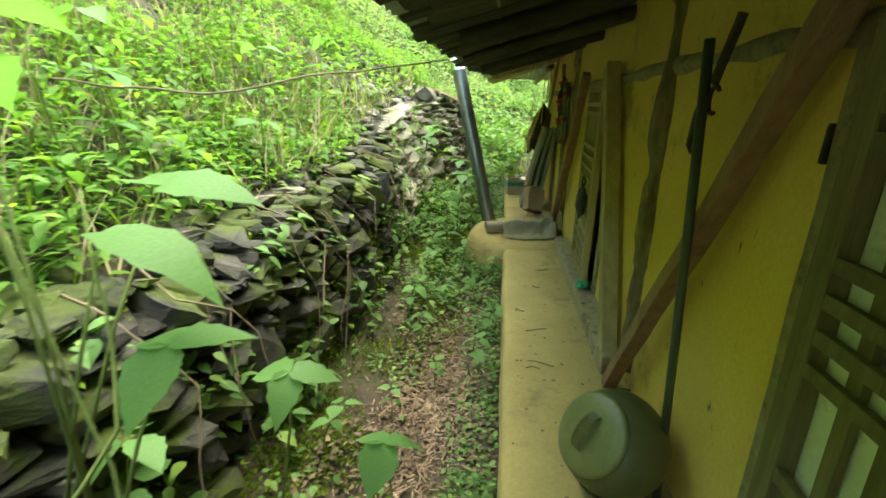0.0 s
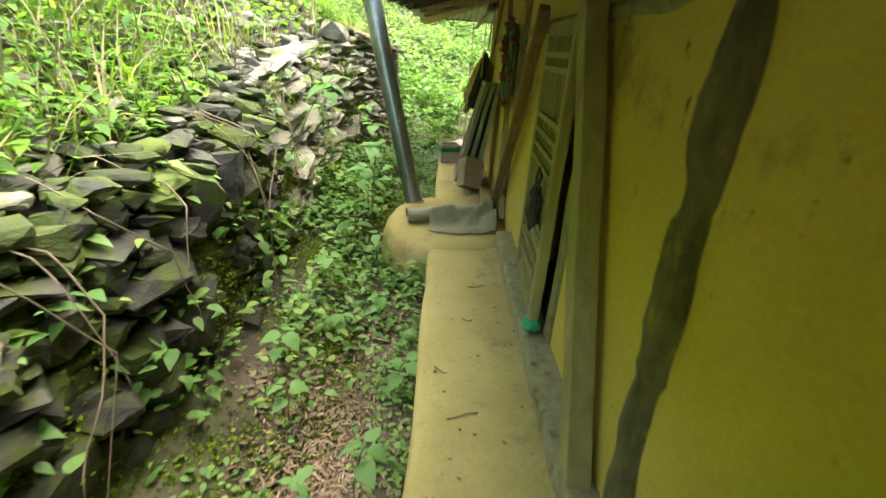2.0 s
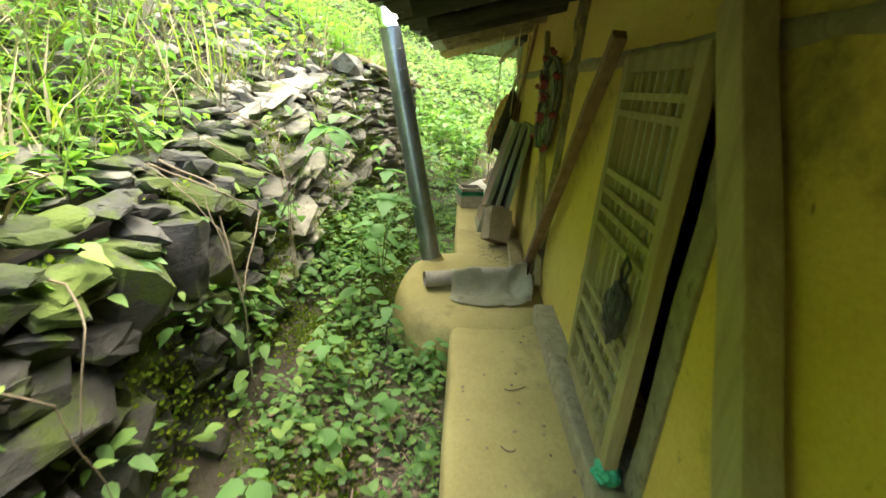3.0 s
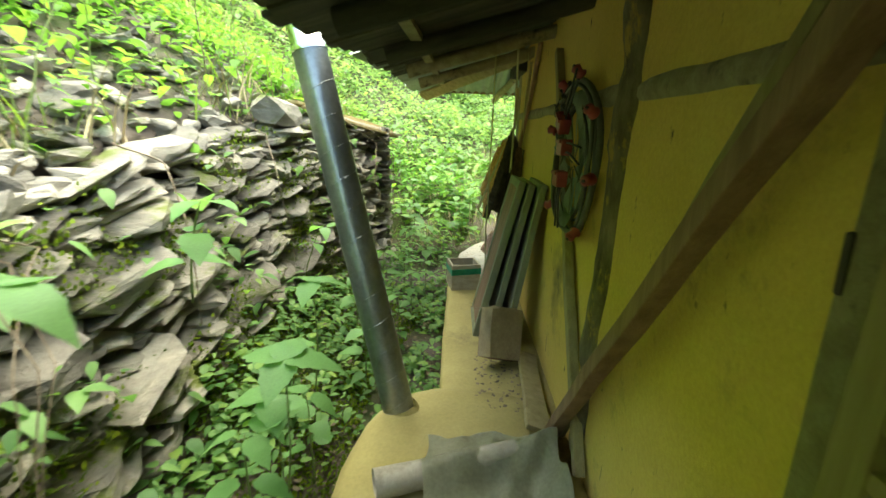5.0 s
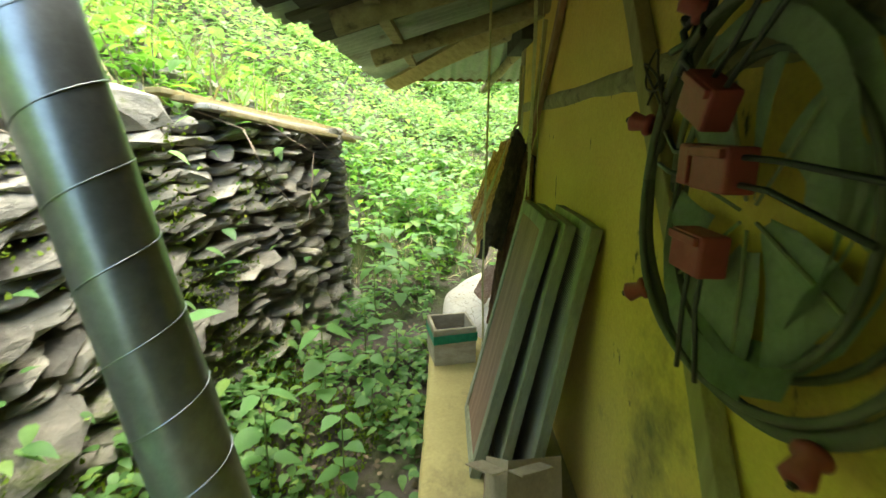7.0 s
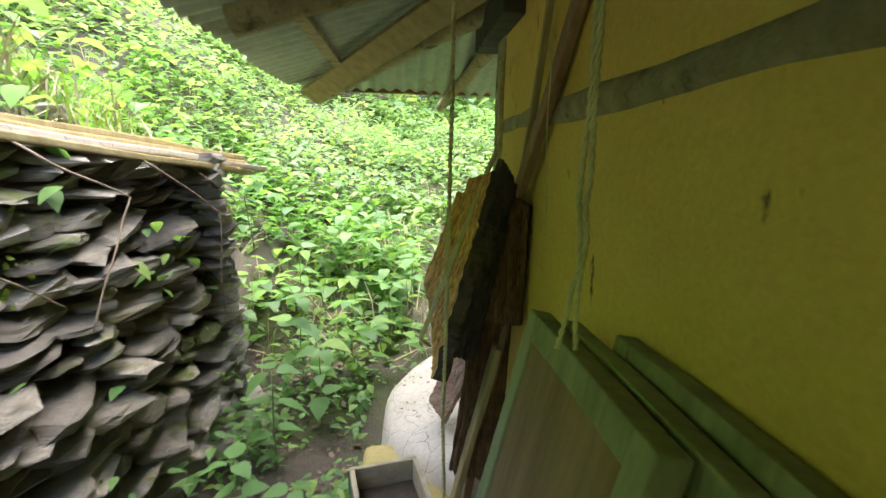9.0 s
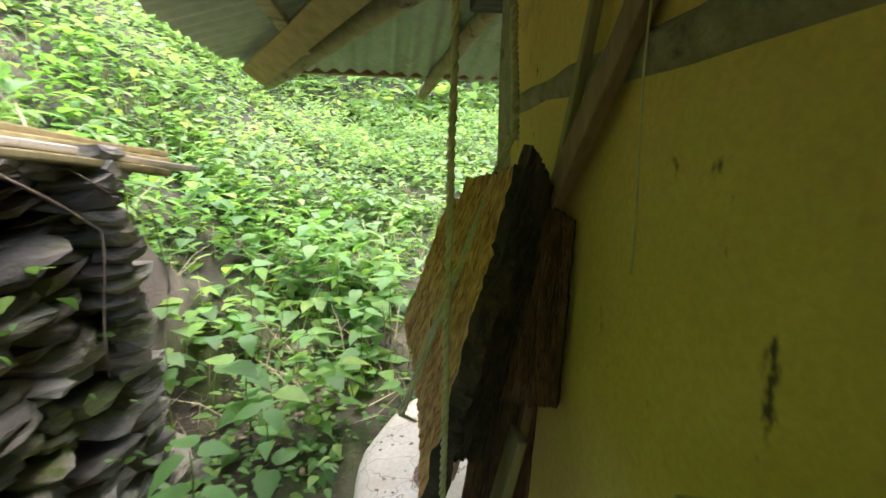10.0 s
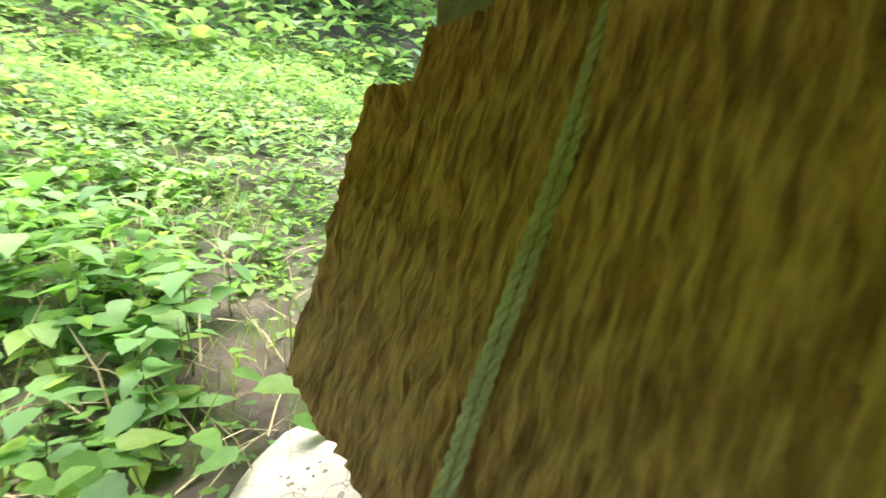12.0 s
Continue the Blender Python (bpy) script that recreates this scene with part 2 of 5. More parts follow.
def mesh_screen_mat():
    m, nt, b = make_mat("insect_screen", 0.7)
    v = coords(nt, (1, 1, 1))
    w = nt.nodes.new("ShaderNodeTexVoronoi")
    w.inputs["Scale"].default_value = 140
    w.inputs["Randomness"].default_value = 0.0
    nt.links.new(v, w.inputs["Vector"])
    nt.links.new(ramp(nt, w.outputs["Distance"], (0.3, (0.05, 0.05, 0.035)), (0.55, (0.30, 0.29, 0.2))), b.inputs["Base Color"])
    return m


M_SCREEN = mesh_screen_mat()


# ---- mesh helpers ----
def mesh_of(name, verts, faces, material, smooth=False):
    me = bpy.data.meshes.new(name)
    me.from_pydata([tuple(v) for v in verts], [], faces)
    me.materials.append(material)
    if smooth:
        me.polygons.foreach_set("use_smooth", [True] * len(me.polygons))
    me.update()
    return me


def part(name, bm, material, parent=None, label=""):
    me = bpy.data.meshes.new(name)
    bmesh.ops.recalc_face_normals(bm, faces=bm.faces[:])
    bm.to_mesh(me)
    bm.free()
    me.materials.append(material)
    ob = new(name, me)
    ob.parent = parent
    return tagged(ob, label)


def thing(name, at, label, category, group="", kind="", turn=(0, 0, 0)):
    ob = new(name)
    ob.matrix_world = pose(*at, *turn)
    return tagged(ob, label, category, group, kind)


def add_box(bm, lo, hi, bevel=0.0, m=None, wobble=0.0, cuts=0):
    g = bmesh.ops.create_cube(bm, size=1.0)
    vs = g["verts"]
    for v in vs:
        v.co = Vector([lo[i] + (v.co[i] + 0.5) * (hi[i] - lo[i]) for i in range(3)])
    es = list({e for v in vs for e in v.link_edges})
    if cuts:
        longest = max(range(3), key=lambda i: hi[i] - lo[i])
        run = [e for e in es if abs(e.verts[0].co[longest] - e.verts[1].co[longest]) > 1e-6]
        out = bmesh.ops.subdivide_edges(bm, edges=run, cuts=cuts, use_grid_fill=True)
        vs = list({v for f in bm.faces for v in f.verts if all(min(lo[i], hi[i]) - 1e-5 <= v.co[i] <= max(lo[i], hi[i]) + 1e-5 for i in range(3))})
        es = list({e for v in vs for e in v.link_edges})
    if wobble:
        for v in vs:
            v.co += noise.noise_vector(v.co * 4.0) * wobble
    if bevel:
        sharp = [e for e in es if e.is_valid and len(e.link_faces) == 2 and e.calc_face_angle(0) > 0.5]
        r = bmesh.ops.bevel(bm, geom=sharp, offset=bevel, segments=2, affect="EDGES", profile=0.6)
        vs = list({v for v in vs if v.is_valid} | set(r["verts"]))
    if m is not None:
        bmesh.ops.transform(bm, matrix=m, verts=[v for v in vs if v.is_valid])
    return vs


def add_bar(bm, a, b, w, d, bevel=0.004, up=(1, 0, 0), wobble=0.0, cuts=4):
    """A bar of section w x d from a to b."""
    a, b = Vector(a), Vector(b)
    z = (b - a).normalized()
    y = z.cross(Vector(up)).normalized()
    x = y.cross(z)
    m = Matrix((x, y, z)).transposed().to_4x4()
    m.translation = a
    sub = bmesh.new()
    add_box(sub, (-d / 2, -w / 2, 0), (d / 2, w / 2, (b - a).length), bevel, None, wobble, cuts)
    bmesh.ops.transform(sub, matrix=m, verts=sub.verts[:])
    tmp = bpy.data.meshes.new("tmp")
    sub.to_mesh(tmp)
    sub.free()
    bm.from_mesh(tmp)
    bpy.data.meshes.remove(tmp)


def add_tube(bm, pts, radii, sides=10, caps=True, rough=0.0):
    """A tube along points, with a radius at each."""
    rings = []
    pts = [Vector(p) for p in pts]
    n = len(pts)
    if not hasattr(radii, "__len__"):
        radii = [radii] * n
    ref = None
    for i, p in enumerate(pts):
        t = (pts[min(i + 1, n - 1)] - pts[max(i - 1, 0)]).normalized()
        if ref is None:
            ref = t.orthogonal().normalized()
        ref = (ref - t * ref.dot(t)).normalized()
        side = t.cross(ref)
        ring = []
        for k in range(sides):
            a = 2 * math.pi * k / sides
            q = p + (ref * math.cos(a) + side * math.sin(a)) * radii[i]
            if rough:
                q += noise.noise_vector(q * 6) * rough
            ring.append(bm.verts.new(q))
        rings.append(ring)
    for r0, r1 in zip(rings, rings[1:]):
        for k in range(sides):
            f = bm.faces.new((r0[k], r0[(k + 1) % sides], r1[(k + 1) % sides], r1[k]))
            f.smooth = True
    if caps:
        bm.faces.new(rings[0][::-1])
        bm.faces.new(rings[-1])


# ---- plan ----
WX = 0.66
WY0, WY1 = -3.0, 7.12
LEDGE_X, LEDGE_Z = 0.125, 0.22
EAVE_X, EAVE_Y = -0.28, 8.06
WINDOWS = ((0.22, 0.86), (2.78, 3.43))
WIN_Z = (0.36, 1.50)
rng = np.random.default_rng(7)


def lerp(y, *pts):
    return float(np.interp(y, [p[0] for p in pts], [p[1] for p in pts]))


def face_x(y):
    return lerp(y, (-3, -0.9), (1.5, -0.76), (3, -0.70), (4.2, -0.80), (5.3, -0.80), (6.4, -0.54), (7.0, -0.46), (7.4, -0.46))


def top_z(y):
    return lerp(y, (-3, 0.8), (2, 0.90), (3.6, 1.06), (4.5, 1.28), (5.8, 1.44), (6.6, 1.42), (7.4, 1.33))


def base_z(y):
    return lerp(y, (-3, 0.1), (2, 0.15), (4, 0.22), (4.7, 0.5), (5.5, 0.5), (6.3, 0.3), (7, 0.16), (7.4, 0.12))


def ground_z(x, y):
    floor = lerp(y, (-4, -0.05), (3.2, -0.06), (5, 0.04), (7.4, 0.13), (8.2, 0.36), (10.3, 0.8), (12.3, 1.25), (24, 4.6), (60, 15), (200, 40))
    fx = face_x(y)
    bank = floor + max(0, base_z(y) - floor) * min(1, max(0, (fx + 0.55 - x) / 0.55)) ** 1.2
    rise = max(0, fx - 0.27 - x)
    above = top_z(y) + 0.62 * rise + 0.25 * max(0, rise - 1.5) - 0.5 * max(0, rise - 14)
    if y < 7.4:
        z = bank if x > fx - 0.27 else above
    else:
        k = min(1, (y - 7.4) / 1.2)
        k = k * k * (3 - 2 * k)
        out = max(0, -0.25 - x)
        slope = floor + 0.55 * out + 0.2 * max(0, out - 1.5) - 0.4 * max(0, out - 14)
        step = bank if x > fx - 0.27 else above
        z = step * (1 - k) + slope * k
    r = math.hypot(x - 1, y)
    z += 0.35 * max(0, r - 16) * min(1, max(0, x + 2) / 6) - 0.3 * max(0, r - 60)
    return z + 0.04 * noise.noise((x * 2.1, y * 2.1, 0)) * min(1, abs(x - 0.12) * 3) + 0.4 * noise.noise((x * 0.3, y * 0.3, 5)) * min(1, max(0, r - 9) / 6)


def steps(*runs):
    out = []
    for a, b, s in runs:
        out += list(np.arange(a, b, s))
    return out + [runs[-1][1]]


def build_ground():
    xs = steps((-120, -20, 10), (-20, -5, 1.2), (-5, -2, 0.25), (-2, 0.3, 0.055), (0.3, 3, 0.3), (3, 20, 1.2), (20, 120, 10))
    ys = steps((-120, -20, 10), (-20, -3, 1.5), (-3, 0, 0.2), (0, 9, 0.06), (9, 14, 0.3), (14, 30, 1.2), (30, 160, 10))
    vs = [(x, y, ground_z(x, y)) for y in ys for x in xs]
    w = len(xs)
    fs = [(j * w + i, j * w + i + 1, (j + 1) * w + i + 1, (j + 1) * w + i) for j in range(len(ys) - 1) for i in range(w - 1)]
    ob = new("ground", mesh_of("ground", vs, fs, M_EARTH, True))
    tagged(ob, "damp earth ditch and hillside with moss and litter", "ground", kind="structure")


build_ground()


# ---- house ----
def build_house():
    bm = bmesh.new()
    y = WY0
    for a, b in WINDOWS:
        add_box(bm, (WX, y, -0.1), (WX + 0.18, a, 2.3))
        add_box(bm, (WX, a, -0.1), (WX + 0.18, b, WIN_Z[0]))
        add_box(bm, (WX, a, WIN_Z[1]), (WX + 0.18, b, 2.3))
        y = b
    add_box(bm, (WX, y, -0.1), (WX + 0.18, WY1, 2.3))
    part("wall_west", bm, M_PLASTER)
    for nm, lo, hi in (("wall_north", (WX + 0.18, WY1 - 0.18, -0.1), (5, WY1, 2.3)), ("wall_east", (5, WY0, -0.1), (5.18, WY1, 2.3)), ("wall_south", (WX, WY0 - 0.18, -0.1), (5.18, WY0, 2.3))):
        bm = bmesh.new()
        add_box(bm, lo, hi)
        part(nm, bm, M_PLASTER)
    for ob in bpy.data.objects:
        if ob.name.startswith("wall_"):
            tagged(ob, "yellow ochre clay plaster wall with stains", "wall", kind="structure")
    # the ledge, cut in a fine grid so that its face is uneven
    bm = bmesh.new()
    ys = steps((WY0, 0, 0.2), (0, 7.0, 0.06))
    prof = ((WX, LEDGE_Z), (0.5, LEDGE_Z), (0.36, LEDGE_Z), (0.24, LEDGE_Z), (0.16, LEDGE_Z - 0.003), (0.135, LEDGE_Z - 0.012), (0.125, LEDGE_Z - 0.03), (0.122, 0.1), (0.12, -0.1))
    rows = []
    for y in ys:
        r = []
        for x, z in prof:
            n = noise.noise((x * 5, y * 3, z * 5))
            r.append(bm.verts.new((x + (0.012 * n if x < 0.3 else 0), y, z + 0.006 * noise.noise((x * 9, y * 7, 3)))))
        rows.append(r)
    for r0, r1 in zip(rows, rows[1:]):
        for a in range(len(prof) - 1):
            bm.faces.new((r0[a], r1[a], r1[a + 1], r0[a + 1])).smooth = True
    tagged(part("ledge", bm, M_LEDGE), "pale limewashed plaster ledge along the house foot", "ledge", kind="structure")
    # floor inside, seen through nothing but closing the room
    bm = bmesh.new()
    add_box(bm, (WX + 0.18, WY0, -0.1), (5, WY1 - 0.18, LEDGE_Z))
    tagged(part("floor", bm, M_EARTH), "packed earth floor inside the house", "floor", kind="structure")
    bm = bmesh.new()
    add_box(bm, (WX + 0.18, WY0, 2.14), (5, WY1 - 0.18, 2.18))
    tagged(part("ceiling", bm, M_SHEATH), "dark boarded ceiling inside the house", "ceiling", kind="structure")


build_house()


def mound(name, cx, cy, rx, ry, top, foot, material, label, tilt=0.0, power=2.6):
    """A plastered mound with a flat top and rounded shoulders."""
    bm = bmesh.new()
    rings = []
    for h, s in ((0.0, 1.04), (0.35, 1.02), (0.7, 0.99), (0.88, 0.95), (0.96, 0.88), (1.0, 0.75), (1.01, 0.4)):
        ring = []
        for k in range(40):
            a = 2 * math.pi * k / 40
            c, d = math.cos(a), math.sin(a)
            q = (abs(c) ** power + abs(d) ** power) ** (-1 / power)
            x, y = cx + rx * s * q * c, cy + ry * s * q * d
            n = 1 + 0.05 * noise.noise((x * 4, y * 4, h))
            x, y = cx + (x - cx) * n, cy + (y - cy) * n
            ring.append(bm.verts.new((x, y, foot + (top + tilt * (x - cx) - foot) * h + 0.01 * noise.noise((x * 8, y * 8, h)))))
        rings.append(ring)
    for r0, r1 in zip(rings, rings[1:]):
        for k in range(40):
            bm.faces.new((r0[k], r0[(k + 1) % 40], r1[(k + 1) % 40], r1[k])).smooth = True
    bm.faces.new(rings[-1])
    return tagged(part(name, bm, material), label, "ledge", kind="structure")


mound("flue_mound", 0.25, 4.40, 0.47, 0.62, 0.245, -0.1, M_LEDGE, "plastered flue mound bulging out of the ledge")
mound("end_mound", 0.63, 7.24, 0.44, 0.66, 0.325, 0.0, M_PALE, "pale cracked mortar mound at the ledge end", 0.12, 1.8)


def build_timbers():
    """Posts, sill and the half-buried cross beam in the wall face."""
    bm = bmesh.new()
    pts = [(WX + 0.028, y, 1.535 + 0.012 * noise.noise((y * 1.7, 0, 0))) for y in steps((-3, 7.1, 0.12))]
    add_tube(bm, pts, [0.040 + 0.008 * noise.noise((p[1] * 3, 4, 0)) for p in pts], 12, rough=0.010)
    tagged(part("beam", bm, M_LOG), "rough grey timber beam half buried in plaster", "beam", kind="structure")
    for y0, y1, r, lo, hi, lab in ((1.90, 1.93, 0.054, 0.3, 2.05, "rough-hewn grey timber post with flaking plaster"), (4.47, 4.33, 0.052, 0.3, 2.05, "rough-hewn grey timber post with flaking plaster")):
        bm = bmesh.new()
        pts = [(WX + 0.018, y0 + (y1 - y0) * (z - lo) / (hi - lo) + 0.02 * noise.noise((0, y0, z * 3)), z) for z in steps((lo, hi, 0.035))]
        add_tube(bm, pts, [r + 0.014 * noise.noise((7, y0, p[2] * 4)) + 0.010 * noise.noise((3, y0, p[2] * 17)) for p in pts], 16, rough=0.022)
        tagged(part("post", bm, M_POST), lab, "post", kind="structure")
    bm = bmesh.new()
    add_box(bm, (WX - 0.006, WY1 - 0.13, 0.2), (WX + 0.12, WY1 + 0.012, 2.05), 0.012, None, 0.012, 14)
    tagged(part("corner_post", bm, M_LOG), "grey timber corner post of the house", "post", kind="structure")
    bm = bmesh.new()
    add_box(bm, (0.555, 1.95, LEDGE_Z), (WX + 0.01, 4.0, 0.315), 0.014, None, 0.012, 24)
    tagged(part("sill_timber", bm, M_LOG), "grey weathered sill timber lying on the ledge", "timber", kind="structure")
    for a, b in WINDOWS:
        bm = bmesh.new()
        g = 0.09
        for lo, hi in (((a - g, WIN_Z[0]), (a, WIN_Z[1])), ((b, WIN_Z[0]), (b + g, WIN_Z[1]))):
            add_box(bm, (WX - 0.012, lo[0], lo[1] - 0.06), (WX + 0.05, hi[0], hi[1]), 0.006, None, 0.008, 12)
        add_box(bm, (WX - 0.012, a, WIN_Z[0] - 0.07), (WX + 0.05, b, WIN_Z[0]), 0.006, None, 0.006, 6)
        tagged(part("trim", bm, M_LOG), "grey plastered timber surround of a window", "trim", kind="structure")


build_timbers()


def lattice_shutter(a, b, open_deg, label, wide, wood):
    """A wooden lattice with paper behind it, hinged at its far edge."""
    w, h = b - a, WIN_Z[1] - WIN_Z[0] + 0.05
    z0 = WIN_Z[0] - 0.02
    th = thing("lattice_shutter", (WX - 0.03, b, z0), label, "window shutter", "lattice shutters", turn=(0, 0, open_deg))
    f = 0.055
    count = 8 if wide < 0.01 else 6
    for nm, lo, hi in (("stile", (-0.02, -f, 0), (0.02, 0, h)), ("stile", (-0.02, -w, 0), (0.02, -w + f, h)), ("rail", (-0.018, -w + f, 0), (0.018, -f, f)), ("rail", (-0.018, -w + f, h - f), (0.018, -f, h))):
        bm = bmesh.new()
        add_box(bm, lo, hi, 0.004, None, 0.004, 10)
        part(nm, bm, wood, th)
    for i in range(1, count):
        y = -w + f + i * (w - 2 * f) / count
        bm = bmesh.new()
        add_box(bm, (-0.002, y - wide, f), (0.014, y + wide, h - f), 0.002)
        part("upright_slat", bm, wood, th)
    for t in (0.10, 0.17, 0.24, 0.31, 0.52, 0.58, 0.64, 0.70, 0.885, 0.935):
        z = f + t * (h - 2 * f)
        bm = bmesh.new()
        add_box(bm, (-0.019, -w + f, z - 0.008 - wide * 0.4), (-0.003, -f, z + 0.008 + wide * 0.4), 0.002)
        part("cross_slat", bm, wood, th)
    bm = bmesh.new()
    add_box(bm, (0.0195, -w + f * 0.6, f * 0.6), (0.021, -f * 0.6, h - f * 0.6))
    part("paper", bm, M_PAPER, th, "torn stained white window paper")
    return th


lattice_shutter(*WINDOWS[0], 0.0, "closed grey wooden lattice shutter with white paper", 0.016, M_LATTICE)
lattice_shutter(*WINDOWS[1], -2.6, "grey wooden lattice shutter with paper, standing ajar", 0.008, M_WOOD)


# ---- roof ----
def eave_z(y):
    return lerp(y, (-3, 1.64), (3.2, 1.65), (5.5, 1.75), (8.4, 1.79))


def corrugated(name, axis, a0, a1, b0, b1, z_at, material, parent, drop=0.0):
    """One corrugated sheet: waves counted along axis (0: x, 1: y), falling along the other."""
    n = max(8, int((a1 - a0) / 0.0095))
    k = 6
    vs = []
    for i in range(n + 1):
        a = a0 + (a1 - a0) * i / n
        wave = 0.009 * math.sin(2 * math.pi * a / 0.076)
        for j in range(k + 1):
            b = b0 + (b1 - b0) * j / k
            x, y = (a, b) if axis == 0 else (b, a)
            vs.append((x, y, z_at(x, y) + wave - drop + 0.006 * noise.noise((x * 2, y * 2, drop * 90))))
    fs = [(i * (k + 1) + j, (i + 1) * (k + 1) + j, (i + 1) * (k + 1) + j + 1, i * (k + 1) + j + 1) for i in range(n) for j in range(k)]
    ob = new(name, mesh_of(name, vs, fs, material, True))
    ob.parent = parent
    return ob


def side_z(x, y):
    return eave_z(y) + 0.29 * (x - EAVE_X)


def end_z(x, y):
    return 1.79 + 0.29 * (EAVE_Y - y)


def build_roof():
    roof = thing("roof", (0, 0, 0), "hipped zinc sheet roof with weathered eaves", "roof", kind="structure")
    y = -3.5
    i = 0
    while y < EAVE_Y:
        y1 = min(y + 0.66, EAVE_Y)
        inner = EAVE_X + min(3.2, EAVE_Y - y1 + 0.04)
        corrugated("roof_sheet", 1, y, y1 + 0.04, EAVE_X + 0.025 * math.sin(i * 2.3), inner if y < 7 else EAVE_X + (EAVE_Y - y) * 0.75, side_z, M_ROOF, roof, 0.004 * (i % 2))
        y = y1
        i += 1
    x = EAVE_X
    while x < 5.4:
        corrugated("roof_sheet", 0, x, x + 0.70, EAVE_Y + 0.02 * math.sin(x * 5), EAVE_Y - min(3.0, x - EAVE_X + 0.5), end_z, M_ROOF, roof, 0.004 * (int(x * 3) % 2))
        x += 0.66
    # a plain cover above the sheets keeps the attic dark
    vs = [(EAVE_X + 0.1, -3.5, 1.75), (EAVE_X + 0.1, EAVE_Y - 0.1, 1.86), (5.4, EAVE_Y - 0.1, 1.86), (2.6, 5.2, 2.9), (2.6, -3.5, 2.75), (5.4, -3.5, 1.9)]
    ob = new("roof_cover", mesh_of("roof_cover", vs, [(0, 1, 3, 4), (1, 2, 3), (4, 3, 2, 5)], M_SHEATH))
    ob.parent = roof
    # boards and bark strips under the sheets
    r = random.Random(3)
    y = -3.2
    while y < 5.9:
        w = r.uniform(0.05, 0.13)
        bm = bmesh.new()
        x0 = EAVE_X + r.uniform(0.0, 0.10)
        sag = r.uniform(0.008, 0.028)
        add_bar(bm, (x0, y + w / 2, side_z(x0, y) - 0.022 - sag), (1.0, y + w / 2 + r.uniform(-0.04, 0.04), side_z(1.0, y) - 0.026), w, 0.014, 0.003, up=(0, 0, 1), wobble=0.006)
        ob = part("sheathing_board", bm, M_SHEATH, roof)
        y += w * 0.93
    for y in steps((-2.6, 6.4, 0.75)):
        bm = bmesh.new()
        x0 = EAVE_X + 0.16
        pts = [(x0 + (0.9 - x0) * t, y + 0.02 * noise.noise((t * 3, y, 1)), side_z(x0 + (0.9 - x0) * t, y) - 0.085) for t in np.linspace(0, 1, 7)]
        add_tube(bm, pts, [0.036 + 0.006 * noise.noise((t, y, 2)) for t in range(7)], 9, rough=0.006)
        # grey logs at the far end; the others have the eave's shade in their colour
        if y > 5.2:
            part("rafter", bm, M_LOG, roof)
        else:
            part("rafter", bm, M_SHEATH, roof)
    for a, b, ra in (((0.70, 7.0, 1.99), (-0.225, 8.17, 1.765), 0.046), ((0.75, 7.15, 1.95), (0.52, 8.24, 1.73), 0.03)):
        bm = bmesh.new()
        a, b = Vector(a), Vector(b)
        pts = [a.lerp(b, t) + Vector((0, 0, 0.02 * math.sin(t * 3.1))) for t in np.linspace(0, 1, 9)]
        add_tube(bm, pts, [ra * (1 + 0.12 * noise.noise((t, ra * 90, 0))) for t in range(9)], 11, rough=0.008)
        part("hip_rafter", bm, M_LOG, roof, "grey round log rafter")
    bm = bmesh.new()
    add_bar(bm, (0.62, 6.45, 1.945), (-0.2, 7.80, 1.725), 0.10, 0.035, 0.004, up=(0.5, 0.4, 1), wobble=0.004)
    part("rafter_plank", bm, M_WOOD, roof)
    bm = bmesh.new()
    add_bar(bm, (-0.12, 8.06, 1.80), (5.2, 8.06, 1.80), 0.05, 0.03, 0.003, up=(0, 0, 1), wobble=0.004, cuts=20)
    part("batten", bm, M_BROWN, roof)
    for y0, y1 in ((-3.2, 3.0), (3.0, 8.1)):
        bm = bmesh.new()
        add_bar(bm, (EAVE_X + 0.28, y0, side_z(EAVE_X + 0.28, y0) - 0.03), (EAVE_X + 0.28, y1, side_z(EAVE_X + 0.28, y1) - 0.03), 0.045, 0.025, 0.003, up=(0, 0, 1), wobble=0.004, cuts=20)
        part("batten", bm, M_LOG, roof)
    bm = bmesh.new()
    add_box(bm, (WX - 0.07, 6.72, 1.86), (WX + 0.1, 7.3, 1.98), 0.01)
    part("wall_plate", bm, M_SHEATH, roof, "dark squared beam end")


build_roof()


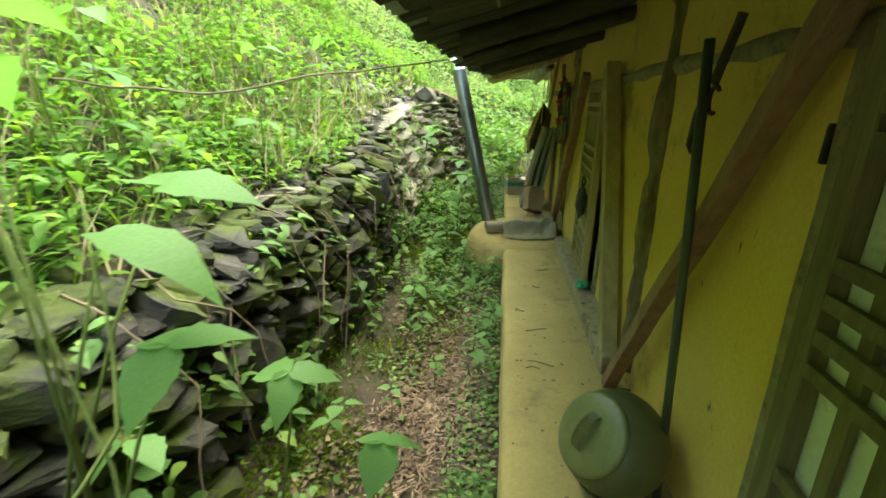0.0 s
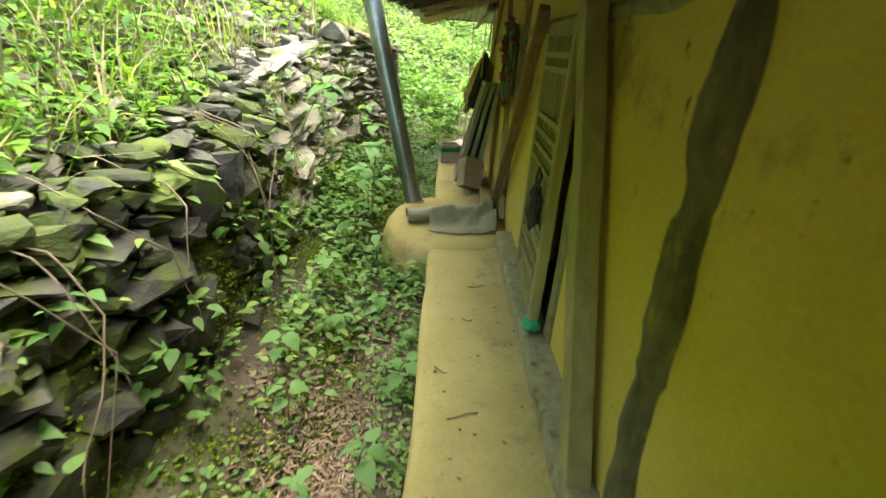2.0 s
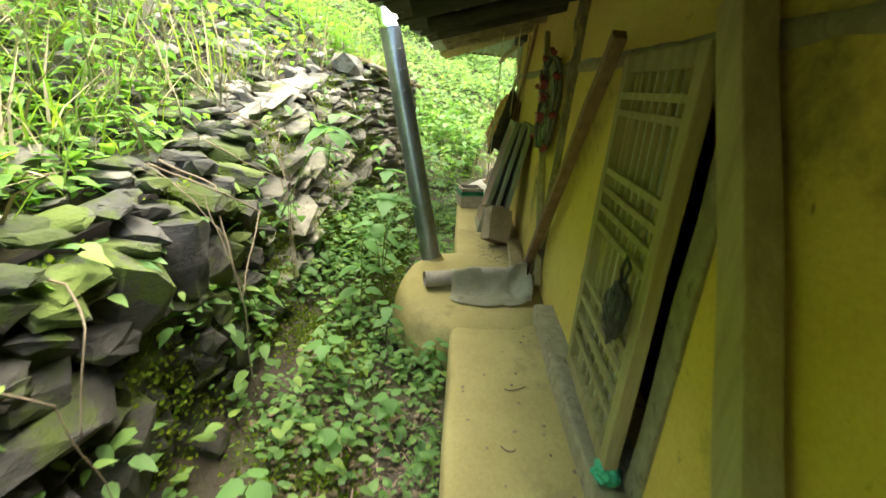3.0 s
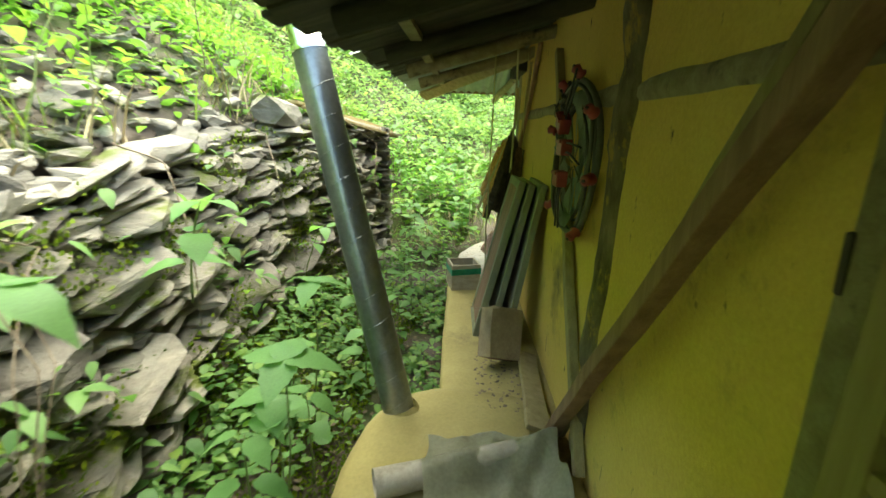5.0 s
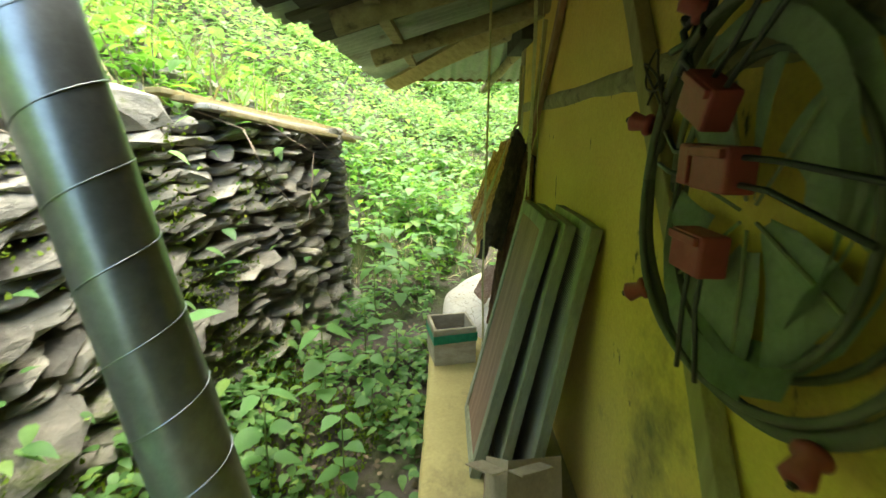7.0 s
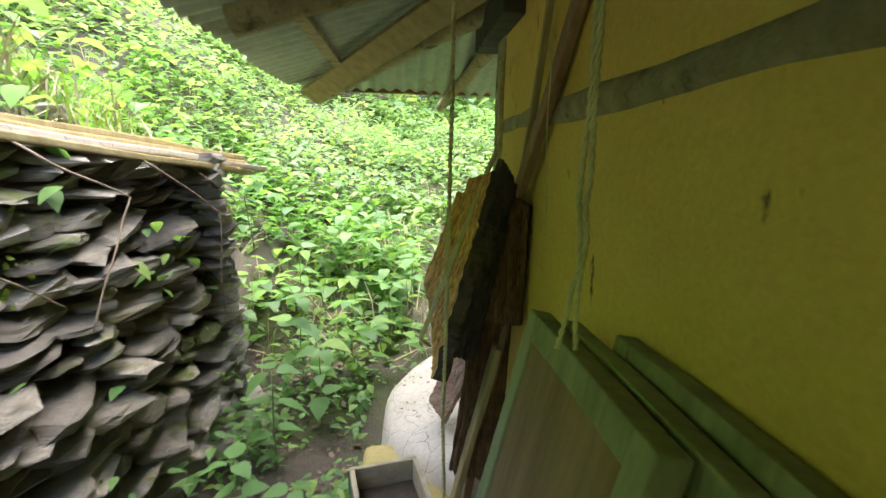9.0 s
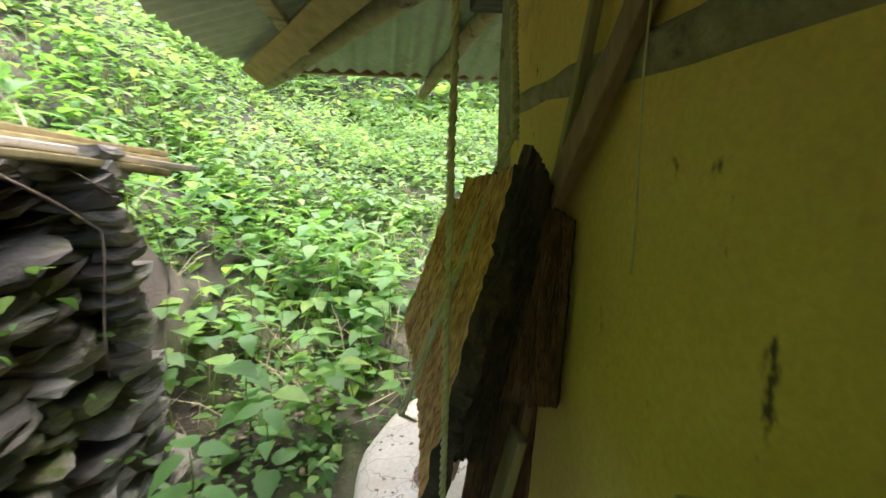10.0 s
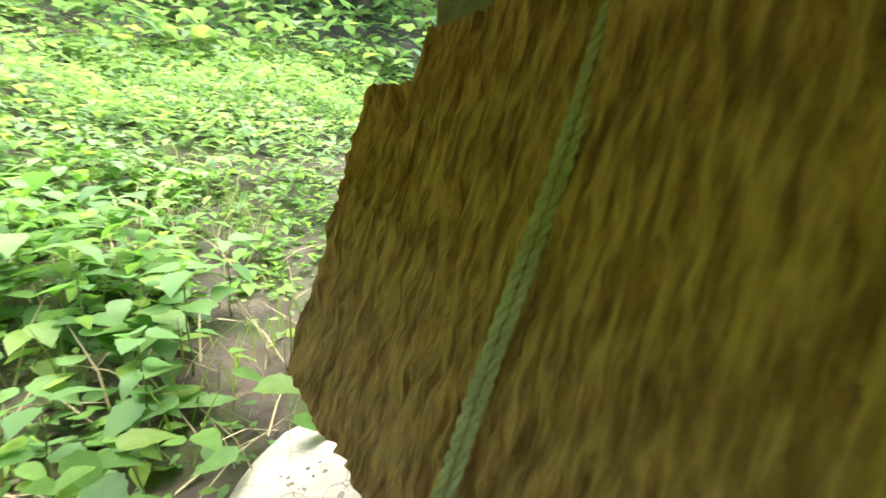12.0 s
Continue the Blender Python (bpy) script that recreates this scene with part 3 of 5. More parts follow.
# ---- dry stone wall ----
def stone_mesh(i, material, slate):
    """A split stone: the hull of a ragged outline with smaller, uneven top and bottom faces."""
    r = random.Random(100 + i)
    bm = bmesh.new()
    n = r.choice((6, 7, 8, 9)) if slate else r.choice((5, 6, 7))
    power = r.uniform(2.2, 4.0) if slate else r.uniform(3.0, 6.0)
    for level, (lo, hi), count in ((0.0, (0.72, 1.08), n), (0.5, (0.55, 0.98), n - 1), (-0.5, (0.55, 0.95), n - 1)):
        turn = r.uniform(0, 6.28)
        for k in range(count):
            a = turn + 2 * math.pi * (k + r.uniform(-0.32, 0.32)) / count
            c, d = math.cos(a), math.sin(a)
            p = 0.5 * (abs(c) ** power + abs(d) ** power) ** (-1 / power) * r.uniform(lo, hi)
            bm.verts.new((p * c, p * d, level + r.uniform(-0.16, 0.16)))
    out = bmesh.ops.convex_hull(bm, input=bm.verts[:])
    bmesh.ops.delete(bm, geom=list({v for v in out["geom_interior"] if isinstance(v, bmesh.types.BMVert)}), context="VERTS")
    bmesh.ops.triangulate(bm, faces=bm.faces[:])
    long_edges = [e for e in bm.edges if e.calc_length() > 0.32]
    bmesh.ops.subdivide_edges(bm, edges=long_edges, cuts=1)
    bmesh.ops.triangulate(bm, faces=bm.faces[:])
    for v in bm.verts:
        v.co += Vector((r.uniform(-0.03, 0.03), r.uniform(-0.03, 0.03), r.uniform(-0.05, 0.05)))
    me = bpy.data.meshes.new("stone")
    bmesh.ops.recalc_face_normals(bm, faces=bm.faces[:])
    bm.to_mesh(me)
    bm.free()
    me.materials.append(material)
    return me


def join_meshes(name, items, material):
    """One mesh of many placed copies: items of (mesh, matrix)."""
    vs, fs, n = [], [], 0
    for me, m in items:
        for v in me.vertices:
            vs.append(m @ v.co)
        for p in me.polygons:
            fs.append(tuple(i + n for i in p.vertices))
        n += len(me.vertices)
    return new(name, mesh_of(name, vs, fs, material))


def build_stone_wall():
    wall = thing("stone_wall", (0, 0, 0), "dry-laid slate retaining wall with moss and ferns", "stone wall", kind="structure")
    near = [stone_mesh(i, M_SHADED_STONE, False) for i in range(22)]
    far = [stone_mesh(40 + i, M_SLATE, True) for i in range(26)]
    r = random.Random(11)
    # earth behind the stones, coloured near black as the shade in the joints
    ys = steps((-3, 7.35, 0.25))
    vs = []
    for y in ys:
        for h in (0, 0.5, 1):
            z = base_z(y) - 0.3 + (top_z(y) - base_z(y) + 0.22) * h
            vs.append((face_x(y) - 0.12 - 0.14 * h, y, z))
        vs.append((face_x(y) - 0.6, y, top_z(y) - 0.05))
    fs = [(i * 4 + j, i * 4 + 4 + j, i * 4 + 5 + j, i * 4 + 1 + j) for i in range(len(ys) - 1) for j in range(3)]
    core = new("core", mesh_of("core", vs, fs, M_GAP_SHADE))
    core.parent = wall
    y_split = 3.75
    rest, single = [], []

    def setback(y, z):
        h = (z - base_z(y)) / max(0.2, top_z(y) - base_z(y))
        return face_x(y) - 0.07 - (0.04 if y < y_split else 0.16) * h

    z_rel = 0.0
    while z_rel < 1.02:                               # rough blocks, with moss
        y = -1.4 + r.uniform(0, 0.2)
        hgt = r.uniform(0.035, 0.085)
        while y < y_split:
            ln = r.uniform(0.06, 0.15) if r.random() < 0.65 else r.uniform(0.15, 0.27)
            tall = hgt * r.uniform(0.55, 1.35)
            yc = y + ln / 2
            z = base_z(yc) - 0.08 + z_rel * (top_z(yc) - base_z(yc) + 0.06) + r.uniform(-0.02, 0.02)
            dep = r.uniform(0.16, 0.28)
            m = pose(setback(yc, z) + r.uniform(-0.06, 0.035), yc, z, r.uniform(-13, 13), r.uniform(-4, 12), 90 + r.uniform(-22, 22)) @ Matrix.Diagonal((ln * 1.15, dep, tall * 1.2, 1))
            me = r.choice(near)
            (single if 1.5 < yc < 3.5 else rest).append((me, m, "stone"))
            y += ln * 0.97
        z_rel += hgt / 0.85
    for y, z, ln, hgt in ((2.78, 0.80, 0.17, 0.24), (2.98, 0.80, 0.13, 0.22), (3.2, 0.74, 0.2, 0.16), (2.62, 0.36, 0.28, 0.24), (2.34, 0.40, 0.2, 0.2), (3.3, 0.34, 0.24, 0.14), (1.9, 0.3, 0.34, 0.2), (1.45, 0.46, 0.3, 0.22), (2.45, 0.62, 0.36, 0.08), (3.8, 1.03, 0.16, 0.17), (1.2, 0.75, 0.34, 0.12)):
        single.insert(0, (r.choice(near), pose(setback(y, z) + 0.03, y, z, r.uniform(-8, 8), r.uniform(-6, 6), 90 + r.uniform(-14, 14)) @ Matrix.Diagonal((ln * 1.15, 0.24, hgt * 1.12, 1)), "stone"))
    big = []
    for y, z, ln, hgt, lean in ((5.74, 1.48, 0.40, 0.12, 4), (5.15, 0.66, 0.44, 0.05, -24), (5.62, 0.66, 0.38, 0.06, -30), (4.75, 0.86, 0.42, 0.06, -22), (4.35, 0.92, 0.4, 0.07, -20), (4.3, 0.62, 0.38, 0.07, -20), (4.5, 1.1, 0.3, 0.05, -22), (4.0, 0.8, 0.36, 0.08, -14)):
        single.insert(0, (r.choice(far), pose(setback(y, z) + 0.05, y, z, r.uniform(4, 12), lean, 90 + r.uniform(-12, 12)) @ Matrix.Diagonal((ln, 0.3 if hgt < 0.2 else 0.14, hgt, 1)), "slate"))
        big.append((y, z, ln, hgt))
    z_rel = 0.0
    while z_rel < 1.02:                               # thin slates, laid loosely
        y = y_split - 0.1 + r.uniform(0, 0.2)
        hgt = r.uniform(0.022, 0.05)
        while y < 7.38:
            ln = r.uniform(0.06, 0.15) if r.random() < 0.55 else r.uniform(0.15, 0.30)
            yc = y + ln / 2
            z = base_z(yc) - 0.04 + z_rel * (top_z(yc) - base_z(yc) + 0.04) + r.uniform(-0.018, 0.018)
            if not any(abs(yc - b[0]) < b[2] * 0.28 and abs(z - b[1]) < b[3] * 0.26 for b in big):
                lean = -r.uniform(8, 30) if yc < 5.4 else -r.uniform(0, 20)
                m = pose(setback(yc, z) + r.uniform(-0.06, 0.05), yc, z, r.gauss(0, 9), lean, 90 + r.uniform(-35, 35)) @ Matrix.Diagonal((ln * 1.3, r.uniform(0.14, 0.28), hgt * r.uniform(0.55, 1.15), 1))
                (single if 6.0 < yc < 6.9 else rest).append((r.choice(far), m, "slate"))
            y += ln * 0.9
        z_rel += hgt / 1.0
    for z in np.arange(0.3, 1.4, 0.042):              # the wall's end turns the corner
        x = face_x(7.3)
        while x > -1.2:
            ln = r.uniform(0.1, 0.26)
            rest.append((r.choice(far), pose(x - ln / 2 + 0.02, 7.34 + r.uniform(-0.03, 0.03) - 0.1 * z, z, r.uniform(-8, 8), r.uniform(-8, 8), r.uniform(-15, 15)) @ Matrix.Diagonal((ln * 1.1, 0.2, 0.05, 1)), "slate"))
            x -= ln
    for _ in range(520):                              # loose stones on the bank above
        y = r.uniform(1.6, 7.2)
        x = face_x(y) - 0.1 - r.random() ** 2 * 1.1
        s = r.uniform(0.04, 0.2)
        rest.append((r.choice(far), pose(x, y, ground_z(x, y) + 0.015, r.uniform(-14, 14), r.uniform(5, 35), r.uniform(0, 360)) @ Matrix.Diagonal((s, s * r.uniform(0.6, 1), s * r.uniform(0.15, 0.35), 1)), "slate"))
    for _ in range(150):                              # flat capping stones along the rim
        y = r.uniform(-0.8, 4.2)
        x = face_x(y) - r.uniform(0.10, 0.42)
        ln = r.uniform(0.07, 0.22)
        rest.append((r.choice(near), pose(x, y, ground_z(x, y) + (0.015 if x < face_x(y) - 0.27 else top_z(y) - ground_z(x, y) + 0.01), r.uniform(-9, 9), r.uniform(-6, 16), r.uniform(0, 360)) @ Matrix.Diagonal((ln, ln * r.uniform(0.55, 0.9), ln * r.uniform(0.15, 0.3), 1)), "stone"))
    picked = {"stone": 0, "slate": 0}
    for me, m, kind in single:
        if picked[kind] < 290:
            ob = new(kind, me)
            ob.parent = wall
            ob.matrix_world = m
            picked[kind] += 1
        else:
            rest.append((me, m, kind))
    for kind, mt in (("stone", M_SHADED_STONE), ("slate", M_SLATE)):
        ob = join_meshes("small_stones", [(me, m) for me, m, k in rest if k == kind], mt)
        ob.parent = wall
        tagged(ob, kind="stuff")


build_stone_wall()


# ---- leaves ----
def leaf_shape(n=4, width=0.62, fold=0.18, droop=0.25, teeth=0.0):
    """A leaf one unit long from the origin along +y, folded at the midrib."""
    vs, fs = [], []
    for i in range(n + 1):
        t = i / n
        w = width * 0.5 * math.sin(math.pi * min(1, t * 0.93 + 0.07) ** 0.75) * (1 - 0.15 * t)
        if i == n:
            w = 0.004
        w *= 1 + teeth * (1 if i % 2 else -1)
        z = -droop * t * t
        vs += [(-w, t - 0.08 * (i % 2) * teeth, z + fold * w), (0, t, z), (w, t - 0.08 * (i % 2) * teeth, z + fold * w)]
    for i in range(n):
        a, b = 3 * i, 3 * i + 3
        fs += [(a, a + 1, b + 1, b), (a + 1, a + 2, b + 2, b + 1)]
    return np.array(vs), fs


def cloud(name, pos, size, yaw, tilt, shape, material, label="", category="", parent=None):
    """Many copies of one small shape in a single mesh: place, size, heading and pitch of each."""
    tv, tf = shape
    n, k = len(pos), len(tv)
    size, yaw, tilt = (np.broadcast_to(a, n) for a in (size, yaw, tilt))
    v = tv[None] * np.asarray(size)[:, None, None]
    c, s = np.cos(tilt)[:, None], np.sin(tilt)[:, None]
    y = v[..., 1] * c - v[..., 2] * s
    z = v[..., 1] * s + v[..., 2] * c
    c, s = np.cos(yaw)[:, None], np.sin(yaw)[:, None]
    out = np.stack([v[..., 0] * c - y * s, v[..., 0] * s + y * c, z], -1) + np.asarray(pos)[:, None]
    me = bpy.data.meshes.new(name)
    quads = np.array([f for f in tf if len(f) == 4]).reshape(-1, 4)
    tris = np.array([f for f in tf if len(f) == 3]).reshape(-1, 3)
    off = (np.arange(n) * k)[:, None, None]
    loops = np.concatenate([(quads[None] + off).reshape(-1), (tris[None] + off).reshape(-1)]).astype(np.int32)
    nq, nt = n * len(quads), n * len(tris)
    me.vertices.add(n * k)
    me.vertices.foreach_set("co", out.reshape(-1).astype(np.float32))
    me.loops.add(len(loops))
    me.loops.foreach_set("vertex_index", loops)
    me.polygons.add(nq + nt)
    start = np.concatenate([np.arange(nq) * 4, nq * 4 + np.arange(nt) * 3]).astype(np.int32)
    me.polygons.foreach_set("loop_start", start)
    me.polygons.foreach_set("use_smooth", np.ones(nq + nt, dtype=bool))
    me.materials.append(material)
    me.update(calc_edges=True)
    me.validate()
    ob = new(name, me)
    ob.parent = parent
    return tagged(ob, label, category, kind="stuff" if category else "")


SMALL_LEAF = leaf_shape(3, 0.7, 0.2, 0.2)
MID_LEAF = leaf_shape(4, 0.66, 0.22, 0.3)
BIG_LEAF = leaf_shape(9, 0.78, 0.16, 0.32, 0.07)
BLADE = (np.array([(-0.014, 0, 0), (0.014, 0, 0), (0.011, 0.5, 0.03), (-0.011, 0.5, 0.03), (0, 1, -0.12)]), [(0, 1, 2, 3), (3, 2, 4)])
STRIP = (np.array([(-0.09, 0, 0), (0.09, 0.04, 0.02), (0.07, 0.6, 0.06), (-0.08, 1, 0.0)]), [(0, 1, 2, 3)])
FLAKE = (np.array([(-0.35, 0, 0), (0.3, 0.05, 0.05), (0.35, 0.6, -0.03), (0, 1, 0.08), (-0.3, 0.55, 0.0)]), [(0, 1, 2), (0, 2, 4), (4, 2, 3)])


def patchy(x, y, scale, cut=0.0):
    return min(1, max(0, 0.5 + cut + 1.4 * noise.noise((x * scale, y * scale, 9))))


def clear_of_path(x, y, z):
    return x < -0.22 or z < 0.75 or y > 8.6


def scatter(name, n, box, height, size, material, shape, density, label, category, tilt=(-0.5, 0.5), stems=0.0):
    """Leaves on short unseen stalks at patchy heights above the ground."""
    pos, sz = [], []
    x0, x1, y0, y1 = box
    for _ in range(n):
        x, y = rng.uniform(x0, x1), rng.uniform(y0, y1)
        if rng.random() > density(x, y):
            continue
        tall = height * (0.35 + 0.9 * max(0, 0.5 + noise.noise((x * 1.3, y * 1.3, 2))))
        z = ground_z(x, y) + tall * rng.random() ** 1.2
        if not clear_of_path(x, y, z):
            continue
        pos.append((x, y, z))
        sz.append(rng.uniform(*size))
    n = len(pos)
    return cloud(name, np.array(pos), np.array(sz), rng.uniform(0, 6.283, n), rng.uniform(*tilt, n), shape, material, label, category)


def on_slope(x, y):
    """Above the wall, or on the open hillside past its end."""
    return 1.0 if (y > 7.5 and x < 0.9) or x < face_x(min(y, 7.4)) - 0.25 else 0.0


def build_undergrowth():
    lab, cat = "bright green weeds and vine leaves covering the hillside", "undergrowth"

    def back(x, y):                                   # the stony rim of the wall stays half bare
        return min(1, max(0.12, 0.15 + 0.7 * max(0, 2.7 - y) + 1.1 * (face_x(min(y, 7.4)) - 0.25 - x)))

    scatter("undergrowth", 52000, (-4.0, -0.9, -1.0, 7.6), 0.32, (0.025, 0.07), M_LEAF_SUN, MID_LEAF, lambda x, y: on_slope(x, y) * patchy(x, y, 1.0, 0.0) * back(x, y), lab, cat)
    scatter("undergrowth", 5000, (-2.2, -0.85, 0.0, 7.5), 0.16, (0.03, 0.07), M_LEAF_SUN, MID_LEAF, lambda x, y: on_slope(x, y) * (0.1 + 0.8 * patchy(x, y, 2.6, -0.1)) * (0.25 + 0.75 * back(x, y)), lab, cat)
    scatter("undergrowth", 7000, (-2.4, 0.7, 7.5, 10.5), 0.42, (0.05, 0.13), M_LEAF_SUN, MID_LEAF, lambda x, y: patchy(x, y, 1.9, 0.0) * (0.25 if x > 0.2 + 0.25 * (y - 8) else 1) * (0.4 if y < 8.5 else 1), lab, cat, (-0.35, 0.35))
    scatter("undergrowth", 950, (-1.6, 0.45, 7.5, 9.2), 0.5, (0.09, 0.16), M_LEAF_DIM, BIG_LEAF, lambda x, y: patchy(x, y, 1.6, 0.0) * (0.3 if x > 0.3 + 0.2 * (y - 8) else 1) * (0.6 if y < 8.4 else 1), lab, cat, (-0.3, 0.3))
    scatter("undergrowth", 5000, (-2.0, 0.9, 7.5, 10.5), 0.12, (0.02, 0.06), M_LEAF_DIM, SMALL_LEAF, lambda x, y: patchy(x, y, 2.6, 0.0) * (0.45 if y < 8.6 else 1), lab, cat)
    scatter("undergrowth", 2600, (0.7, 2.6, 8.3, 10.5), 0.22, (0.03, 0.08), M_LEAF_SUN, SMALL_LEAF, lambda x, y: patchy(x, y, 1.9, 0.1), lab, cat)
    scatter("undergrowth", 80000, (-9.0, 6.0, 9.5, 17), 0.55, (0.05, 0.13), M_FAR_HAZED, SMALL_LEAF, lambda x, y: patchy(x, y, 0.7, 0.2) * (1 if y > 11 or x < 0.6 else 0.5), lab, cat)
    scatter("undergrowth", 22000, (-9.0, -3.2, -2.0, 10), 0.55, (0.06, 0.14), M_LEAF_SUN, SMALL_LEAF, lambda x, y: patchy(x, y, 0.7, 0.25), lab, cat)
    scatter("undergrowth", 48000, (-24, 24, 15, 42), 1.4, (0.16, 0.42), M_FAR_HAZED, SMALL_LEAF, lambda x, y: 1.0, "dense green growth on the far hillside", cat)
    scatter("undergrowth", 9000, (-24, -8, -8, 16), 1.2, (0.2, 0.5), M_FAR_HAZED, SMALL_LEAF, lambda x, y: 1.0, "dense green growth on the far hillside", cat)
    scatter("undergrowth", 4000, (-20, 1, -14, -2.4), 0.8, (0.2, 0.5), M_FAR_HAZED, SMALL_LEAF, lambda x, y: 1.0 if y < -2.6 else 0, "dense green growth behind the house end", cat)
    scatter("undergrowth", 1600, (-2.0, -0.8, 3.6, 7.5), 0.26, (0.05, 0.12), M_LEAF_SUN, MID_LEAF, lambda x, y: on_slope(x, y) * patchy(x, y, 2.0, 0.0), lab, cat)
    scatter("undergrowth", 5200, (-1.35, -0.70, 0.3, 3.8), 0.24, (0.025, 0.075), M_LEAF_SUN, MID_LEAF, lambda x, y: (1 if x < face_x(y) - 0.02 else 0) * patchy(x, y, 2.2, 0.05 - 0.2 * max(0, y - 2.4)), lab, cat)
    # ditch: thick past the bare patch, thin along the ledge before it
    scatter("ground_cover", 13000, (-0.75, 0.11, 2.5, 8.2), 0.17, (0.025, 0.065), M_LEAF_DIM, MID_LEAF, lambda x, y: patchy(x, y, 2.2, 0.05) * (1 if x > face_x(y) + (0.2 if y < 4 else 0.03) else 0) * min(1, max(0.08, (y - 2.6) / 1.2)) * (0.35 if y > 7.2 else 1), "low green ground cover on the ditch floor", "ground cover")
    scatter("ground_cover", 3600, (-0.12, 0.11, 0.7, 3.4), 0.10, (0.012, 0.035), M_LEAF_DIM, SMALL_LEAF, lambda x, y: patchy(x, y, 3.0, 0.05) * min(1, max(0, (x + 0.14) * 5)), "low green ground cover on the ditch floor", "ground cover")
    scatter("ground_cover", 1500, (-0.66, -0.3, 0.7, 3.4), 0.10, (0.015, 0.045), M_LEAF_DIM, SMALL_LEAF, lambda x, y: patchy(x, y, 3.0, -0.15), "low green ground cover on the ditch floor", "ground cover")


build_undergrowth()


def build_wall_growth():
    """Leaves that sprout from the wall's joints, and its moss."""
    pos = []
    while len(pos) < 850:
        y, h = (rng.uniform(0.2, 7.35) if rng.random() < 0.45 else rng.uniform(0.2, 4.2)), rng.random()
        if rng.random() < patchy(y, h * 2, 2.3, -0.25):
            z = base_z(y) + h * (top_z(y) - base_z(y)) + 0.02
            pos.append((face_x(y) + 0.05 - 0.16 * h + rng.uniform(0, 0.08), y, z))
    n = len(pos)
    cloud("wall_weeds", np.array(pos), rng.uniform(0.02, 0.085, n), rng.uniform(0, 6.283, n), rng.uniform(-0.6, 0.3, n), MID_LEAF, M_LEAF_DIM, "small weeds growing from the stone joints", "weeds")
    pos = []
    while len(pos) < 34000:
        y = rng.uniform(0.3, 6.4)
        if rng.random() < 0.6:
            x = face_x(y) + rng.uniform(0.0, 0.56)
            if patchy(x, y, 1.7, -0.05 + (0.45 if 4.4 < y < 6.2 else -0.15)) < rng.random():
                continue
            pos.append((x, y, ground_z(x, y) + rng.uniform(-0.003, 0.012)))
        else:
            h = rng.random()
            if patchy(y, h * 2, 2.0, -0.3) < rng.random():
                continue
            pos.append((face_x(y) + 0.045 - 0.16 * h + rng.uniform(-0.02, 0.02), y, base_z(y) + h * (top_z(y) - base_z(y))))
    n = len(pos)
    cloud("moss", np.array(pos), rng.uniform(0.008, 0.02, n), rng.uniform(0, 6.283, n), rng.uniform(0.2, 1.4, n), FLAKE, M_MOSS, "soft yellow-green moss on the bank and stones", "moss")
    pos = []
    while len(pos) < 7500:
        y = rng.uniform(-1, 8.5)
        x = rng.uniform(-0.6, 0.11) if rng.random() < 0.6 else face_x(min(y, 7.3)) - rng.uniform(0.1, 2.2)
        if y > 7.4 and x < -0.6:
            continue
        d = patchy(x, y, 2.4, -0.05)
        if -0.6 < x and (y < 0.9 or y > 3.4):
            d *= 0.35
        if rng.random() < d:
            pos.append((x, y, ground_z(x, y) + 0.006 + 0.012 * rng.random()))
    n = len(pos)
    cloud("leaf_litter", np.array(pos), rng.uniform(0.012, 0.038, n), rng.uniform(0, 6.283, n), rng.uniform(-0.5, 0.5, n), FLAKE, M_LITTER, "brown dead leaves scattered on the soil", "leaf litter")
    pos = []
    while len(pos) < 3800:                            # the dry patch between the stones and the ledge
        y = rng.normal(2.0, 0.55)
        x = rng.normal(-0.22 + 0.05 * (y - 2), 0.12)
        if face_x(y) + 0.2 < x < 0.08:
            pos.append((x, y, ground_z(x, y) + 0.004 + 0.014 * rng.random()))
    n = len(pos)
    cloud("leaf_litter", np.array(pos), rng.uniform(0.015, 0.05, n), rng.uniform(0, 6.283, n), rng.uniform(-0.4, 0.4, n), STRIP, M_CHIPS, "dry brown straw and chips on the ditch floor", "leaf litter")
    # dry stalks and grass blades on the slope
    pos = []
    while len(pos) < 12000:
        x, y = rng.uniform(-3.5, 0.9), rng.uniform(-1, 11)
        if on_slope(x, y) and rng.random() < patchy(x, y, 0.9, 0.0) * (0.3 if y > 7.4 else 1):
            pos.append((x, y, ground_z(x, y) - 0.01))
    n = len(pos)
    half = int(n * 0.55)
    pos = np.array(pos)
    cloud("dry_grass", pos[:half], rng.uniform(0.12, 0.4, half), rng.uniform(0, 6.283, half), rng.uniform(0.3, 1.4, half), BLADE, M_STRAW, "thin dry grass stalks among the weeds", "dry grass")
    cloud("grass", pos[half:], rng.uniform(0.1, 0.35, n - half), rng.uniform(0, 6.283, n - half), rng.uniform(0.7, 1.4, n - half), BLADE, M_GRASS, "long green grass blades on the slope", "grass")


build_wall_growth()


def leaf_object(i, n=9):
    tv, tf = leaf_shape(n, (0.74, 0.82, 0.66)[i % 3], 0.15 + 0.05 * (i % 2), 0.2 + 0.1 * (i % 3), 0.07)
    tv = tv + np.array([[0.02 * noise.noise((v[0] * 3, v[1] * 3, i)) for _ in range(1)] * 3 for v in tv]) * np.array([0, 0, 1.5])
    return mesh_of("leaf", tv, tf, M_LEAF, True)


LEAVES = [leaf_object(i) for i in range(6)]


